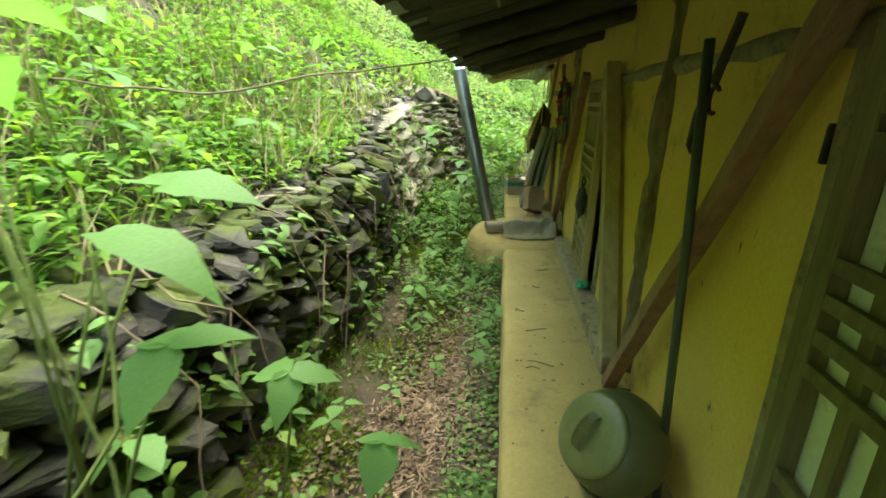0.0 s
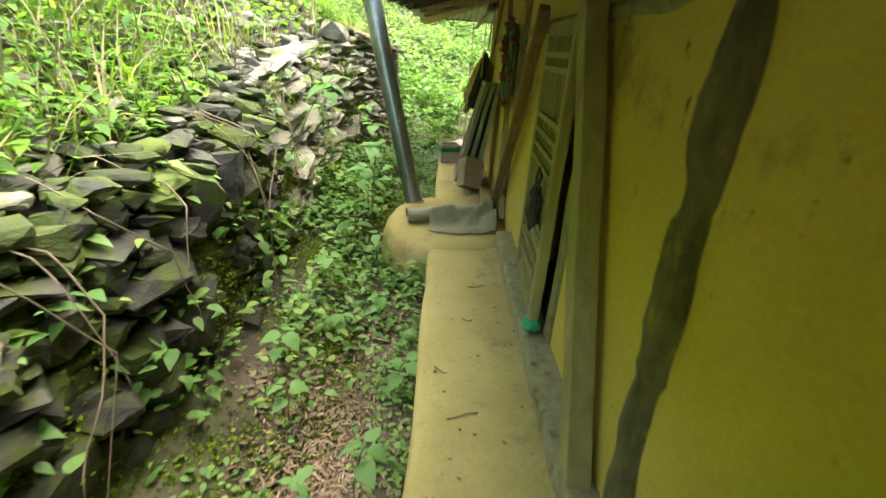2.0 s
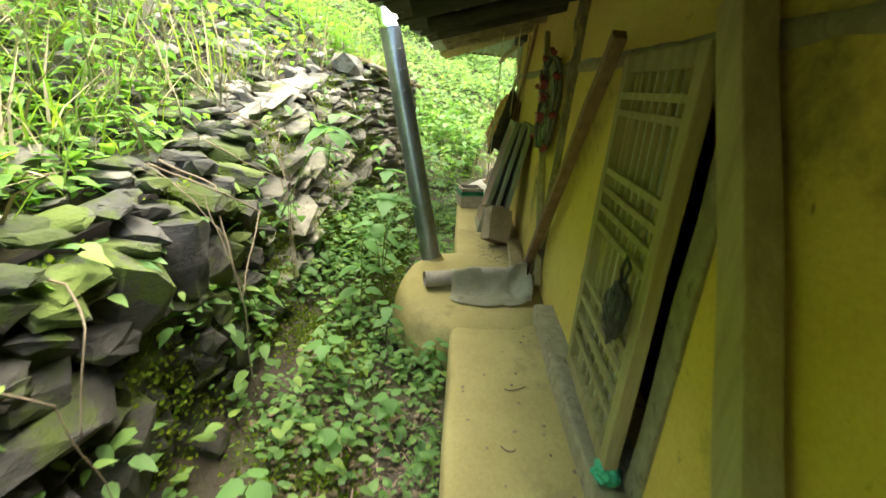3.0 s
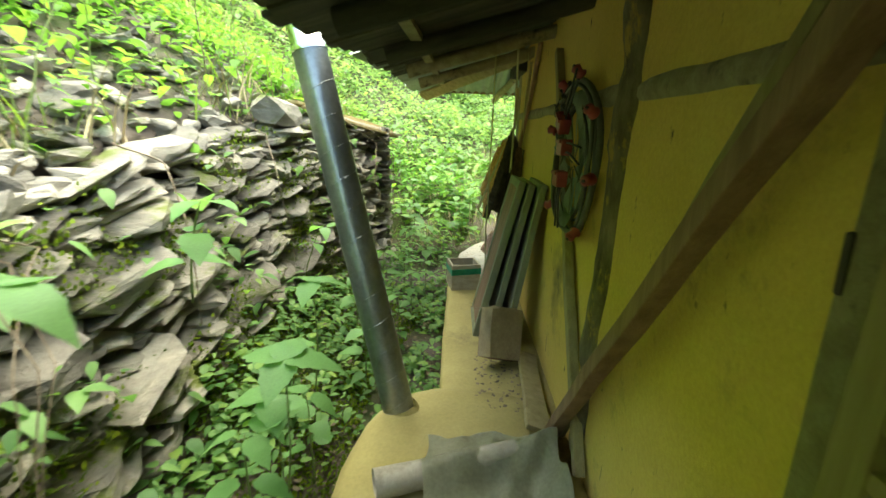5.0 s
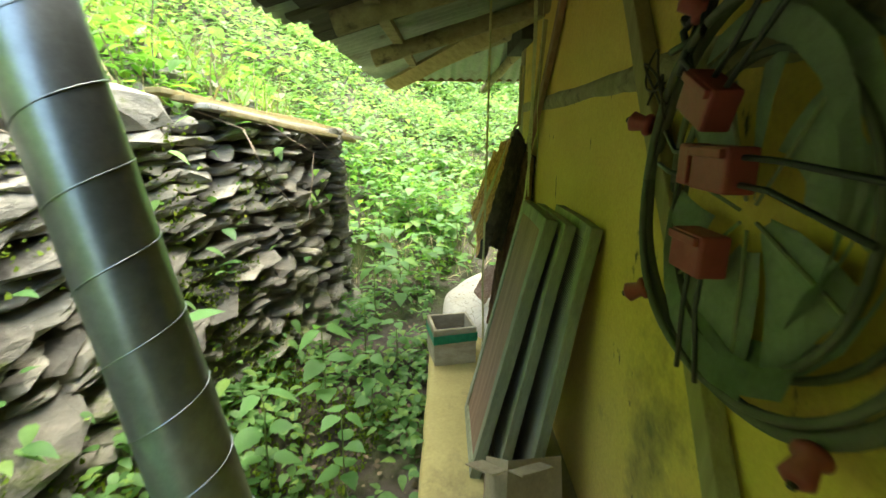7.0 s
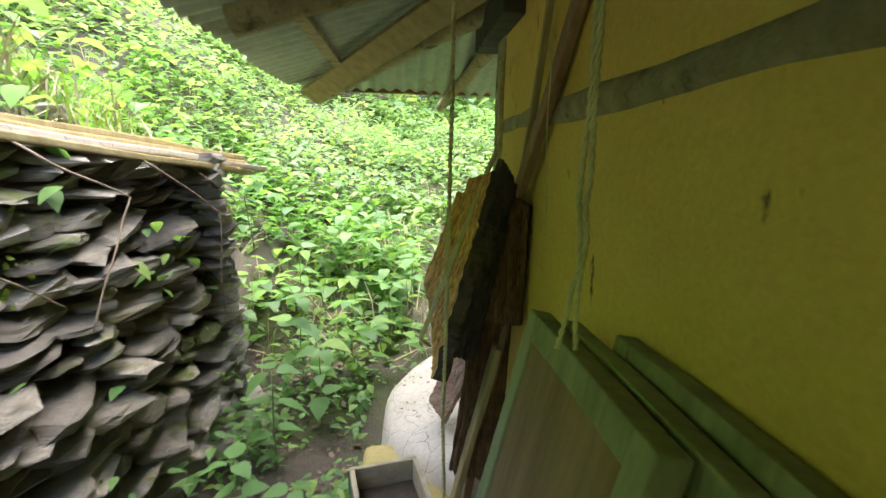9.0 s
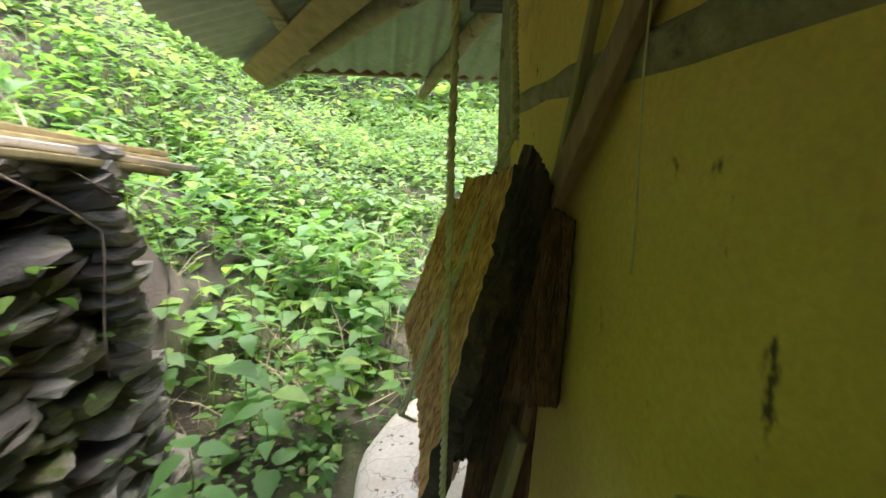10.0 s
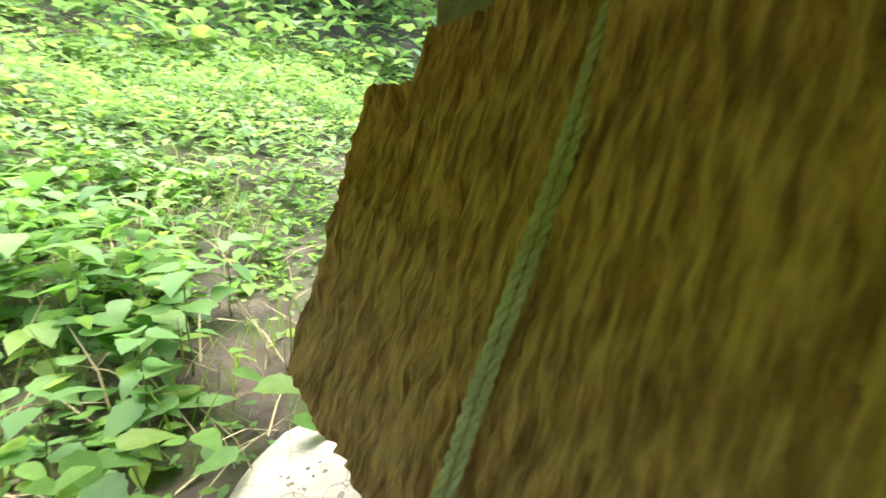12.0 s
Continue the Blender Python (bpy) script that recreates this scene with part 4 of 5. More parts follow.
def plant(x, y, height, leaf, seed, lean=(0, 0), whorls=3, base=None, label=""):
    """A broad-leaved weed: a stem with whorls of leaves in twos and threes."""
    r = random.Random(seed)
    z0 = ground_z(x, y) if base is None else base
    th = thing("weed_plant", (x, y, z0), label or "broad-leaved green weed on a thin stem", "plant", "broad-leaved weeds")
    bm = bmesh.new()
    pts = []
    for i in range(7):
        t = i / 6
        pts.append(Vector((lean[0] * t * t + 0.01 * noise.noise((seed, t * 3, 0)), lean[1] * t * t + 0.01 * noise.noise((seed, t * 3, 7)), height * t)))
    add_tube(bm, pts, [0.0035 * (1 - 0.6 * i / 6) + 0.0008 for i in range(7)], 6)
    part("stem", bm, M_STEM, th)
    for w in range(whorls):
        t = 1 - 0.28 * w - (0.02 if w else 0)
        if t < 0.15:
            break
        p = pts[0].lerp(pts[-1], t)
        p.x, p.y = lean[0] * t * t, lean[1] * t * t
        a0 = r.uniform(0, 360)
        k = 3 if w == 0 else r.choice((2, 3))
        for i in range(k):
            a = a0 + 360 * i / k + r.uniform(-22, 22)
            s = leaf * r.uniform(0.75, 1.15) * (1.0 if w else 0.95)
            ob = new("leaf", r.choice(LEAVES))
            ob.parent = th
            ob.matrix_basis = Matrix.Translation(p + Vector((-math.sin(radians(a)), math.cos(radians(a)), 0)) * leaf * 0.18) @ pose(0, 0, 0, r.uniform(-22, 18), r.uniform(-15, 15), a) @ Matrix.Scale(s, 4)
    return th


# the weeds that lean into the ditch and over the wall
PLANTS = (
    (-0.56, 1.45, 0.42, 0.09, (0.08, 0), None), (-0.36, 1.75, 0.34, 0.075, (0, 0), None), (-0.22, 2.15, 0.30, 0.08, (0, 0), None), (-0.05, 2.20, 0.40, 0.10, (0.04, 0), 0.0),
    (0.02, 2.75, 0.36, 0.11, (0.05, 0), None), (-0.36, 2.5, 0.34, 0.10, (0, 0), None), (-0.48, 2.7, 0.42, 0.10, (0.05, 0), None), (-0.28, 3.1, 0.3, 0.09, (0, 0), None),
    (-0.12, 3.35, 0.32, 0.09, (0, 0), None), (-0.42, 3.45, 0.45, 0.11, (0, 0), None), (0.04, 3.75, 0.36, 0.10, (0.02, 0), None), (-0.22, 3.9, 0.5, 0.11, (0, 0), None),
    (-0.40, 4.1, 0.5, 0.14, (0, 0), None), (-0.34, 4.5, 0.42, 0.12, (0, -0.05), None), (-0.5, 4.75, 0.3, 0.09, (0, 0), None), (-0.25, 5.1, 0.4, 0.11, (0, 0), None),
    (-0.38, 5.5, 0.42, 0.11, (0, 0), None), (-0.15, 5.6, 0.4, 0.10, (0, 0), None), (-0.30, 5.95, 0.46, 0.12, (0, 0), None), (-0.12, 6.05, 0.36, 0.09, (0, 0), None), (-0.05, 6.5, 0.3, 0.08, (0, 0), None),
    (-0.22, 6.5, 0.36, 0.10, (0, 0), None), (-0.24, 7.0, 0.45, 0.12, (0, 0), None), (-0.1, 7.3, 0.4, 0.11, (0, 0), None), (-0.25, 7.6, 0.5, 0.12, (0, 0), None), (0.0, 7.75, 0.4, 0.12, (0, 0), None),
    (-0.80, 0.8, 0.5, 0.12, (0.06, 0), None), (-0.95, 1.3, 0.45, 0.13, (0.1, 0), None), (-0.92, 1.9, 0.35, 0.11, (0.1, 0), None), (-0.9, 2.6, 0.3, 0.11, (0.1, 0), None), (-0.95, 3.1, 0.42, 0.12, (0.05, 0), None),
    (-0.85, 3.5, 0.3, 0.13, (0.1, 0), None), (-1.0, 4.1, 0.38, 0.12, (0.1, 0), None), (-0.95, 4.7, 0.3, 0.10, (0.1, 0), None), (-1.05, 5.2, 0.4, 0.11, (0.1, 0), None), (-0.95, 5.8, 0.35, 0.11, (0.05, 0), None),
    (-1.15, 2.3, 0.6, 0.12, (0, 0), None), (-1.25, 3.4, 0.6, 0.12, (0, 0), None), (-1.3, 1.5, 0.6, 0.13, (0, 0), None), (-0.66, 4.35, 0.34, 0.12, (0.08, -0.04), 0.85), (-0.62, 5.35, 0.3, 0.10, (0.1, 0), 0.6),
    (0.2, 8.0, 0.35, 0.12, (0, 0), None), (0.35, 8.25, 0.4, 0.13, (0, 0), None), (0.05, 8.4, 0.45, 0.12, (0, 0), None), (-0.35, 8.1, 0.5, 0.13, (0, 0), None), (0.55, 8.6, 0.35, 0.12, (0, 0), None), (-0.15, 8.8, 0.5, 0.13, (0, 0), None),
)
for i, (x, y, h, lf, lean, base) in enumerate(PLANTS):
    if face_x(y) < x < 0.1 and y < 4:                 # low on the ditch floor
        h, lf = h * 0.55, lf * 0.85
    plant(x, y, h, lf, 50 + i, lean, 3 if h > 0.33 else 2, base)


def spray(root, stems, label):
    """A weed whose leaves hang at chosen places: each stem is (tip, leaf length, headings)."""
    th = thing("weed_plant", root, label, "plant", "broad-leaved weeds")
    r = random.Random(int(abs(root[0]) * 1000))
    o = Vector(root)
    for tip, size, heads in stems:
        p = Vector(tip) - o
        bm = bmesh.new()
        add_tube(bm, [Vector((0, 0, 0)), p * 0.5 + Vector((0.02, -0.01, 0.06)), p], [0.004, 0.003, 0.0018], 6)
        part("stem", bm, M_STEM, th)
        for a, pitch in heads:
            ob = new("leaf", LEAVES[r.randrange(6)])
            ob.parent = th
            ob.matrix_basis = Matrix.Translation(p) @ pose(0, 0, 0, pitch, r.uniform(-12, 12), a) @ Matrix.Scale(size * r.uniform(0.9, 1.1), 4)
    return th


spray((-0.60, 0.50, 0.70), (((-0.50, 0.58, 1.20), 0.20, ((-95, -4),)), ((-0.52, 0.74, 1.24), 0.17, ((-80, 4), (60, 5)))), "tall weed with very broad pale green leaves")
spray((-0.55, 0.52, 0.62), (((-0.405, 0.56, 1.04), 0.115, ((-60, 6), (55, -6), (170, -30))), ((-0.62, 0.55, 1.42), 0.16, ((40, 0), (150, -8))), ((-0.60, 0.50, 1.50), 0.15, ((-20, 3),))), "weed with broad bright green leaves in threes")
spray((-0.42, 0.86, 0.45), (((-0.37, 0.85, 0.82), 0.115, ((-75, -6), (80, -12), (190, -25))),), "weed with three broad bright green leaves")
spray((-0.17, 0.95, 0.03), (((-0.175, 0.90, 0.62), 0.115, ((60, -6), (-60, -6), (178, -35))),), "weed with three broad bright green leaves")
spray((-0.60, 3.45, 0.85), (((-0.43, 3.52, 1.20), 0.14, ((-95, -10), (20, 0), (130, -25))),), "weed with broad pale green leaves over the wall")
spray((-0.30, 4.10, 0.12), (((-0.27, 4.10, 0.80), 0.15, ((-80, 0), (70, 0), (175, -20), (10, 8))), ((-0.36, 4.2, 0.62), 0.13, ((100, 0), (-150, -15)))), "weed with large toothed pale green leaves")
spray((-0.36, 4.60, 0.25), (((-0.34, 4.58, 0.86), 0.13, ((-70, 0), (50, 4), (170, -15))),), "weed with three large pale green leaves")


def tree(x, y, height, spread, seed):
    """A wooded-hill tree: tapered trunk, limbs and a ragged crown of leaf clumps."""
    r = random.Random(seed)
    g = np.random.default_rng(seed)
    z0 = ground_z(x, y) - 0.2
    th = thing("tree", (x, y, z0), "leafy green tree on the far hillside", "tree", "far hillside trees")
    bm = bmesh.new()
    top = Vector((r.uniform(-0.5, 0.5), r.uniform(-0.5, 0.5), height * 0.8))
    add_tube(bm, [top * t + Vector((0.2 * math.sin(t * 5), 0, 0)) * t for t in (0, 0.25, 0.5, 0.75, 1)], [0.2, 0.16, 0.12, 0.08, 0.03], 8)
    tips = []
    for i in range(9):
        a, t = r.uniform(0, 6.28), r.uniform(0.3, 0.95)
        s = top * t
        e = s + Vector((math.cos(a) * spread * r.uniform(0.5, 1), math.sin(a) * spread * r.uniform(0.5, 1), height * r.uniform(0.05, 0.28)))
        add_tube(bm, [s, s.lerp(e, 0.5) + Vector((0, 0, 0.2)), e], [0.07, 0.04, 0.015], 6)
        tips += [e, s.lerp(e, 0.6)]
    part("trunk", bm, M_TWIG, th)
    pos = []
    for p in tips:
        rad = r.uniform(0.6, 1.2) * spread * 0.4
        q = g.normal(size=(150, 3))
        q /= np.linalg.norm(q, axis=1)[:, None]
        pos.append(np.array(p) + q * rad * g.uniform(0.4, 1.05, (150, 1)) * np.array([1, 1, 0.65]))
    pos = np.concatenate(pos)
    n = len(pos)
    cloud("crown", pos, g.uniform(0.18, 0.42, n), g.uniform(0, 6.28, n), g.uniform(-0.9, 0.5, n), SMALL_LEAF, M_FAR_HAZED, parent=th)


for i, (x, y) in enumerate(((4, 26), (9, 23), (13, 27), (-2, 30), (17, 20), (7, 33), (-8, 27), (1, 22), (20, 27), (12, 18), (6, 19), (15, 23), (10, 28), (3, 31), (-4, 24), (18, 31))):
    tree(x, y, 5 + (i * 37 % 5) * 0.6, 2.2 + (i * 13 % 4) * 0.3, 300 + i)


# ---- things along the wall ----
def plank(name, a, b, w, d, material, label, category, up=(1, 0, 0), group=""):
    bm = bmesh.new()
    add_bar(bm, a, b, w, d, 0.005, up, 0.006, 10)
    return tagged(part(name, bm, material), label, category, group)


plank("leaning_plank", (0.585, 1.89, LEDGE_Z), (0.60, 0.87, 1.66), 0.052, 0.055, M_BROWN, "brown sawn plank leaning diagonally against the wall", "plank", group="diagonal planks")
plank("leaning_plank", (0.59, 4.62, LEDGE_Z + 0.025), (0.585, 3.45, 1.60), 0.045, 0.05, M_BROWN, "brown sawn plank leaning diagonally against the wall", "plank", group="diagonal planks")
plank("thin_strip", (0.635, 4.62, LEDGE_Z + 0.03), (0.635, 3.62, 1.60), 0.03, 0.02, M_WOOD, "thin wooden strip beside the diagonal plank", "strip")
plank("square_timber", (0.605, 2.01, LEDGE_Z + 0.004), (0.60, 2.72, 1.60), 0.085, 0.07, M_WOOD, "square weathered timber leaning against the wall", "timber")
plank("leaning_plank", (0.61, 6.95, 0.83), (0.645, 6.02, 1.95), 0.05, 0.024, M_BROWN, "reddish brown plank slanting behind bark slabs", "plank")
plank("lath", (0.632, 4.34, LEDGE_Z + 0.06), (0.638, 5.40, 1.80), 0.05, 0.036, M_WOOD, "pale wooden lath leaning against the plaster", "lath")
plank("long_stick", (0.62, 6.75, 0.7), (0.64, 6.38, 1.88), 0.022, 0.018, M_WOOD, "long thin wooden stick leaning in the eaves", "stick", group="sticks")
plank("floor_plank", (0.585, 5.30, LEDGE_Z + 0.03), (0.54, 4.60, LEDGE_Z + 0.05), 0.10, 0.025, M_WOOD, "grey plank lying on the ledge", "plank", up=(0.3, 0, 1))
plank("latch_peg", (WX - 0.012, 0.965, 1.30), (WX - 0.012, 0.958, 1.375), 0.012, 0.016, M_IRON, "dark wooden latch peg beside the window", "latch")
plank("latch_peg", (WX - 0.012, 3.515, 1.24), (WX - 0.012, 3.515, 1.32), 0.013, 0.014, M_IRON, "dark latch peg beside the window", "latch")


def build_rod():
    th = thing("tool_pole", (0, 0, 0), "dark green metal pole with a shackle at its top", "pole")
    bm = bmesh.new()
    add_tube(bm, [(0.60, 1.235, LEDGE_Z), (0.57, 1.252, 0.8), (0.53, 1.28, 1.55)], 0.0125, 10)
    part("shaft", bm, M_ROD, th)
    bm = bmesh.new()
    add_bar(bm, (0.555, 1.275, 1.45), (0.575, 1.235, 1.60), 0.024, 0.016, 0.003)
    part("bracket", bm, M_IRON, th)
    bm = bmesh.new()
    pts = [(0.553, 1.252 + 0.027 * math.cos(a), 1.412 + 0.032 * math.sin(a)) for a in np.linspace(-2.0, 2.4, 16)]
    add_tube(bm, pts, 0.0055, 8)
    part("ring", bm, M_IRON, th)
    bm = bmesh.new()
    pts = [(0.548, 1.285, 1.44), (0.543, 1.315, 1.38), (0.543, 1.33, 1.30), (0.545, 1.31, 1.285), (0.548, 1.295, 1.31), (0.55, 1.285, 1.40)]
    add_tube(bm, pts, 0.008, 8)
    part("strap", bm, M_IRON, th)


build_rod()


def build_jar():
    """A round enamel pot on its side, its lid towards the path."""
    th = thing("round_pot", (0.465, 1.29, LEDGE_Z + 0.162), "round olive enamel pot with a pale lid and wire handle", "pot", turn=(0, -58, 28))
    bm = bmesh.new()
    bmesh.ops.create_uvsphere(bm, u_segments=32, v_segments=18, radius=0.165)
    for v in bm.verts:
        v.co.z *= 0.96
        if v.co.z > 0.1:
            v.co.z = 0.1 + (v.co.z - 0.1) * 0.35
    for f in bm.faces:
        f.smooth = True
    part("body", bm, M_JAR, th)
    bm = bmesh.new()
    rings = []
    for rad, z in ((0.124, 0.100), (0.128, 0.114), (0.118, 0.121), (0.08, 0.129), (0.03, 0.133), (0.012, 0.134)):
        rings.append([bm.verts.new((rad * math.cos(a), rad * math.sin(a), z)) for a in np.linspace(0, 2 * math.pi, 28, endpoint=False)])
    for r0, r1 in zip(rings, rings[1:]):
        for k in range(28):
            bm.faces.new((r0[k], r0[(k + 1) % 28], r1[(k + 1) % 28], r1[k])).smooth = True
    bm.faces.new(rings[-1])
    lid = part("lid", bm, M_JAR_LID, th, "pale olive enamel lid")
    bm = bmesh.new()
    rows = []
    for a in np.linspace(0, math.pi, 11):             # a strap handle arched over the lid
        x, z = 0.062 * math.cos(a), 0.130 + 0.036 * math.sin(a)
        rows.append((bm.verts.new((x, -0.016, z)), bm.verts.new((x, 0.016, z))))
    for p, q in zip(rows, rows[1:]):
        bm.faces.new((p[0], q[0], q[1], p[1])).smooth = True
    bmesh.ops.solidify(bm, geom=bm.faces[:], thickness=0.006)
    part("lid_handle", bm, M_JAR_LID, lid)
    bm = bmesh.new()
    add_tube(bm, [(0.171 * math.cos(a), 0.171 * math.sin(a), -0.02 + 0.03 * math.cos(2 * a)) for a in np.linspace(0.3, 3.6, 20)], 0.003, 6)
    part("handle", bm, M_IRON, th, "thin bent wire handle")


build_jar()


def crumpled(name, at, size, seed, material, label, category, parent=None):
    bm = bmesh.new()
    bmesh.ops.create_icosphere(bm, subdivisions=4, radius=1.0)
    for v in bm.verts:
        p = v.co.normalized()
        n = 0.22 * noise.noise(p * 2.2 + Vector((seed, 0, 0))) + 0.16 * abs(noise.noise(p * 5 + Vector((0, seed, 0)))) + 0.05 * noise.noise(p * 13)
        v.co = Vector([p[i] * (0.85 + n) * size[i] + at[i] for i in range(3)])
    return tagged(part(name, bm, material, parent), label, category)


bag = thing("hanging_bag", (0.548, 2.87, 0.84), "crumpled black plastic bag hanging on the lattice", "bag")
crumpled("sack", (0.0, 0, 0), (0.036, 0.06, 0.10), 3, M_BLACK, "", "", bag)
bm = bmesh.new()
add_tube(bm, [(0.0, 0.0, 0.07), (-0.005, 0.01, 0.12), (0.0, 0.0, 0.16), (0.01, -0.01, 0.13), (0.0, -0.005, 0.08)], 0.006, 8)
part("tie", bm, M_BLACK, bag)
crumpled("green_bundle", (0.60, 2.80, LEDGE_Z + 0.125), (0.045, 0.05, 0.035), 9, M_GREEN_PLASTIC, "crumpled green plastic wrapper on the sill timber", "wrapper")


def build_bundle():
    th = thing("clay_tube", (0, 0, 0), "short dusty clay tube lying across the ledge", "tube")
    bm = bmesh.new()
    a, b = Vector((-0.05, 4.22, 0.305)), Vector((0.42, 4.40, 0.315))
    pts = [a.lerp(b, t) for t in np.linspace(0, 1, 8)]
    add_tube(bm, pts, [0.048, 0.047, 0.046, 0.047, 0.048, 0.047, 0.046, 0.046], 18, False, 0.004)
    add_tube(bm, pts[::-1], [0.038] * 8, 18, False)
    part("wall", bm, M_TUBE, th)
    # near-black disc added for the darkness inside the hollow tube
    bm = bmesh.new()
    ring = [bm.verts.new(a.lerp(b, 0.3) + Vector((0, math.cos(t) * 0.038, math.sin(t) * 0.038))) for t in np.linspace(0, 6.28, 18, endpoint=False)]
    bm.faces.new(ring)
    part("stopper", bm, M_GAP_SHADE, th)
    # a stiff dirty sheet draped over the tube's end, with a flap turned up by the wall
    bm = bmesh.new()
    grid = []
    nu, nv = 56, 44
    for i in range(nu + 1):
        row = []
        for j in range(nv + 1):
            u, v = i / nu, j / nv
            x = 0.10 + 0.47 * u + 0.02 * noise.noise((v * 3, 1, 0))
            near = 4.10 - 0.07 * math.sin(u * 3.4) + 0.05 * noise.noise((u * 4, 0, 7))
            y = near + (4.56 + 0.05 * noise.noise((u * 3, 3, 3)) - near) * v
            axis = 4.22 + 0.38 * (x + 0.05)
            over = 0.105 * math.exp(-((y - axis) / 0.085) ** 2)
            crease = 0.5 - abs(noise.noise((u * 2.4 - v * 1.4, v * 0.9 + u * 0.7, 4)))
            fold = 0.045 * max(0, crease) * (0.25 + u) + 0.008 * noise.noise((u * 9, v * 6, 2))
            flap = 0.11 * max(0, u - 0.80) / 0.2 * max(0, 1 - abs(v - 0.35) * 3)
            row.append(bm.verts.new((x, y, LEDGE_Z + 0.030 + max(0.0, over + fold + flap))))
        grid.append(row)
    for i in range(nu):
        for j in range(nv):
            bm.faces.new((grid[i][j], grid[i + 1][j], grid[i + 1][j + 1], grid[i][j + 1])).smooth = True
    bmesh.ops.solidify(bm, geom=bm.faces[:], thickness=0.003)
    tagged(part("plastic_sack", bm, M_SACK), "crumpled dirty plastic sack draped over the tube", "sack")


build_bundle()


def build_flue():
    th = thing("flue_pipe", (0, 0, 0), "grey galvanised spiral flue pipe leaning outward", "pipe")
    a, b = Vector((-0.03, 4.75, 0.2)), Vector((-0.42, 4.89, 1.71))
    bm = bmesh.new()
    add_tube(bm, [a.lerp(b, t) for t in np.linspace(0, 1, 12)], 0.067, 32, False)
    part("duct", bm, M_DUCT, th)
    d = (b - a).normalized()
    e = d.orthogonal().normalized()
    f = d.cross(e)
    bm = bmesh.new()
    turns, n = 13, 13 * 24
    pts = [a + (b - a) * (i / n) + (e * math.cos(i * 2 * math.pi / 24) + f * math.sin(i * 2 * math.pi / 24)) * 0.0675 for i in range(n + 1)]
    add_tube(bm, pts, 0.0016, 5)
    part("spiral_seam", bm, M_DUCT, th)
    # the sky's reflection on the pipe top, put in as a brighter metal
    bm = bmesh.new()
    c = b + d * 0.55
    add_tube(bm, [b - d * 0.02, b, b + d * 0.003, c], [0.071, 0.071, 0.066, 0.066], 32, False)
    part("top_sleeve", bm, M_SKY_GLINT, th, "banded pipe top brightened for its sky reflection")
    bm = bmesh.new()
    add_tube(bm, [a, a + d * 0.05], [0.10, 0.072], 20, False, 0.012)
    part("mortar_collar", bm, M_LEDGE, th)


build_flue()


# ---- frames leaning on the wall ----
def screen_frame(y0, y1, foot_x, top_x, h, depth, label, face):
    """A framed screen that leans on the wall; its long edge is upright."""
    ang = math.degrees(math.atan2(top_x - foot_x, h))
    th = thing("screen_frame", (foot_x, y0, LEDGE_Z + 0.004), label, "frame", "leaning frames", turn=(0, ang, 0))
    w, ln, f = y1 - y0, math.hypot(h, top_x - foot_x), 0.045
    for nm, lo, hi in (("stile", (0, 0, 0), (depth, f, ln)), ("stile", (0, w - f, 0), (depth, w, ln)), ("rail", (0, f, 0), (depth, w - f, f)), ("rail", (0, f, ln - f), (depth, w - f, ln))):
        bm = bmesh.new()
        add_box(bm, lo, hi, 0.004, None, 0.003, 8)
        part(nm, bm, M_GREY_WOOD, th)
    bm = bmesh.new()
    add_box(bm, (0.006, f, f), (0.012, w - f, ln - f))
    part("panel", bm, face, th)
    bm = bmesh.new()
    add_box(bm, (depth * 0.45, f, ln * 0.5 - 0.015), (depth * 0.8, w - f, ln * 0.5 + 0.015), 0.003)
    part("cross_bar", bm, M_GREY_WOOD, th)


screen_frame(5.56, 5.99, 0.30, 0.515, 0.93, 0.04, "grey-green wooden frame with brown panel, leaning", M_BROWN)
screen_frame(5.52, 5.96, 0.385, 0.565, 0.92, 0.035, "grey-green wooden frame with insect screen, leaning", M_SCREEN)
screen_frame(5.43, 5.86, 0.465, 0.615, 0.93, 0.035, "grey-green wooden frame with insect screen, leaning", M_SCREEN)


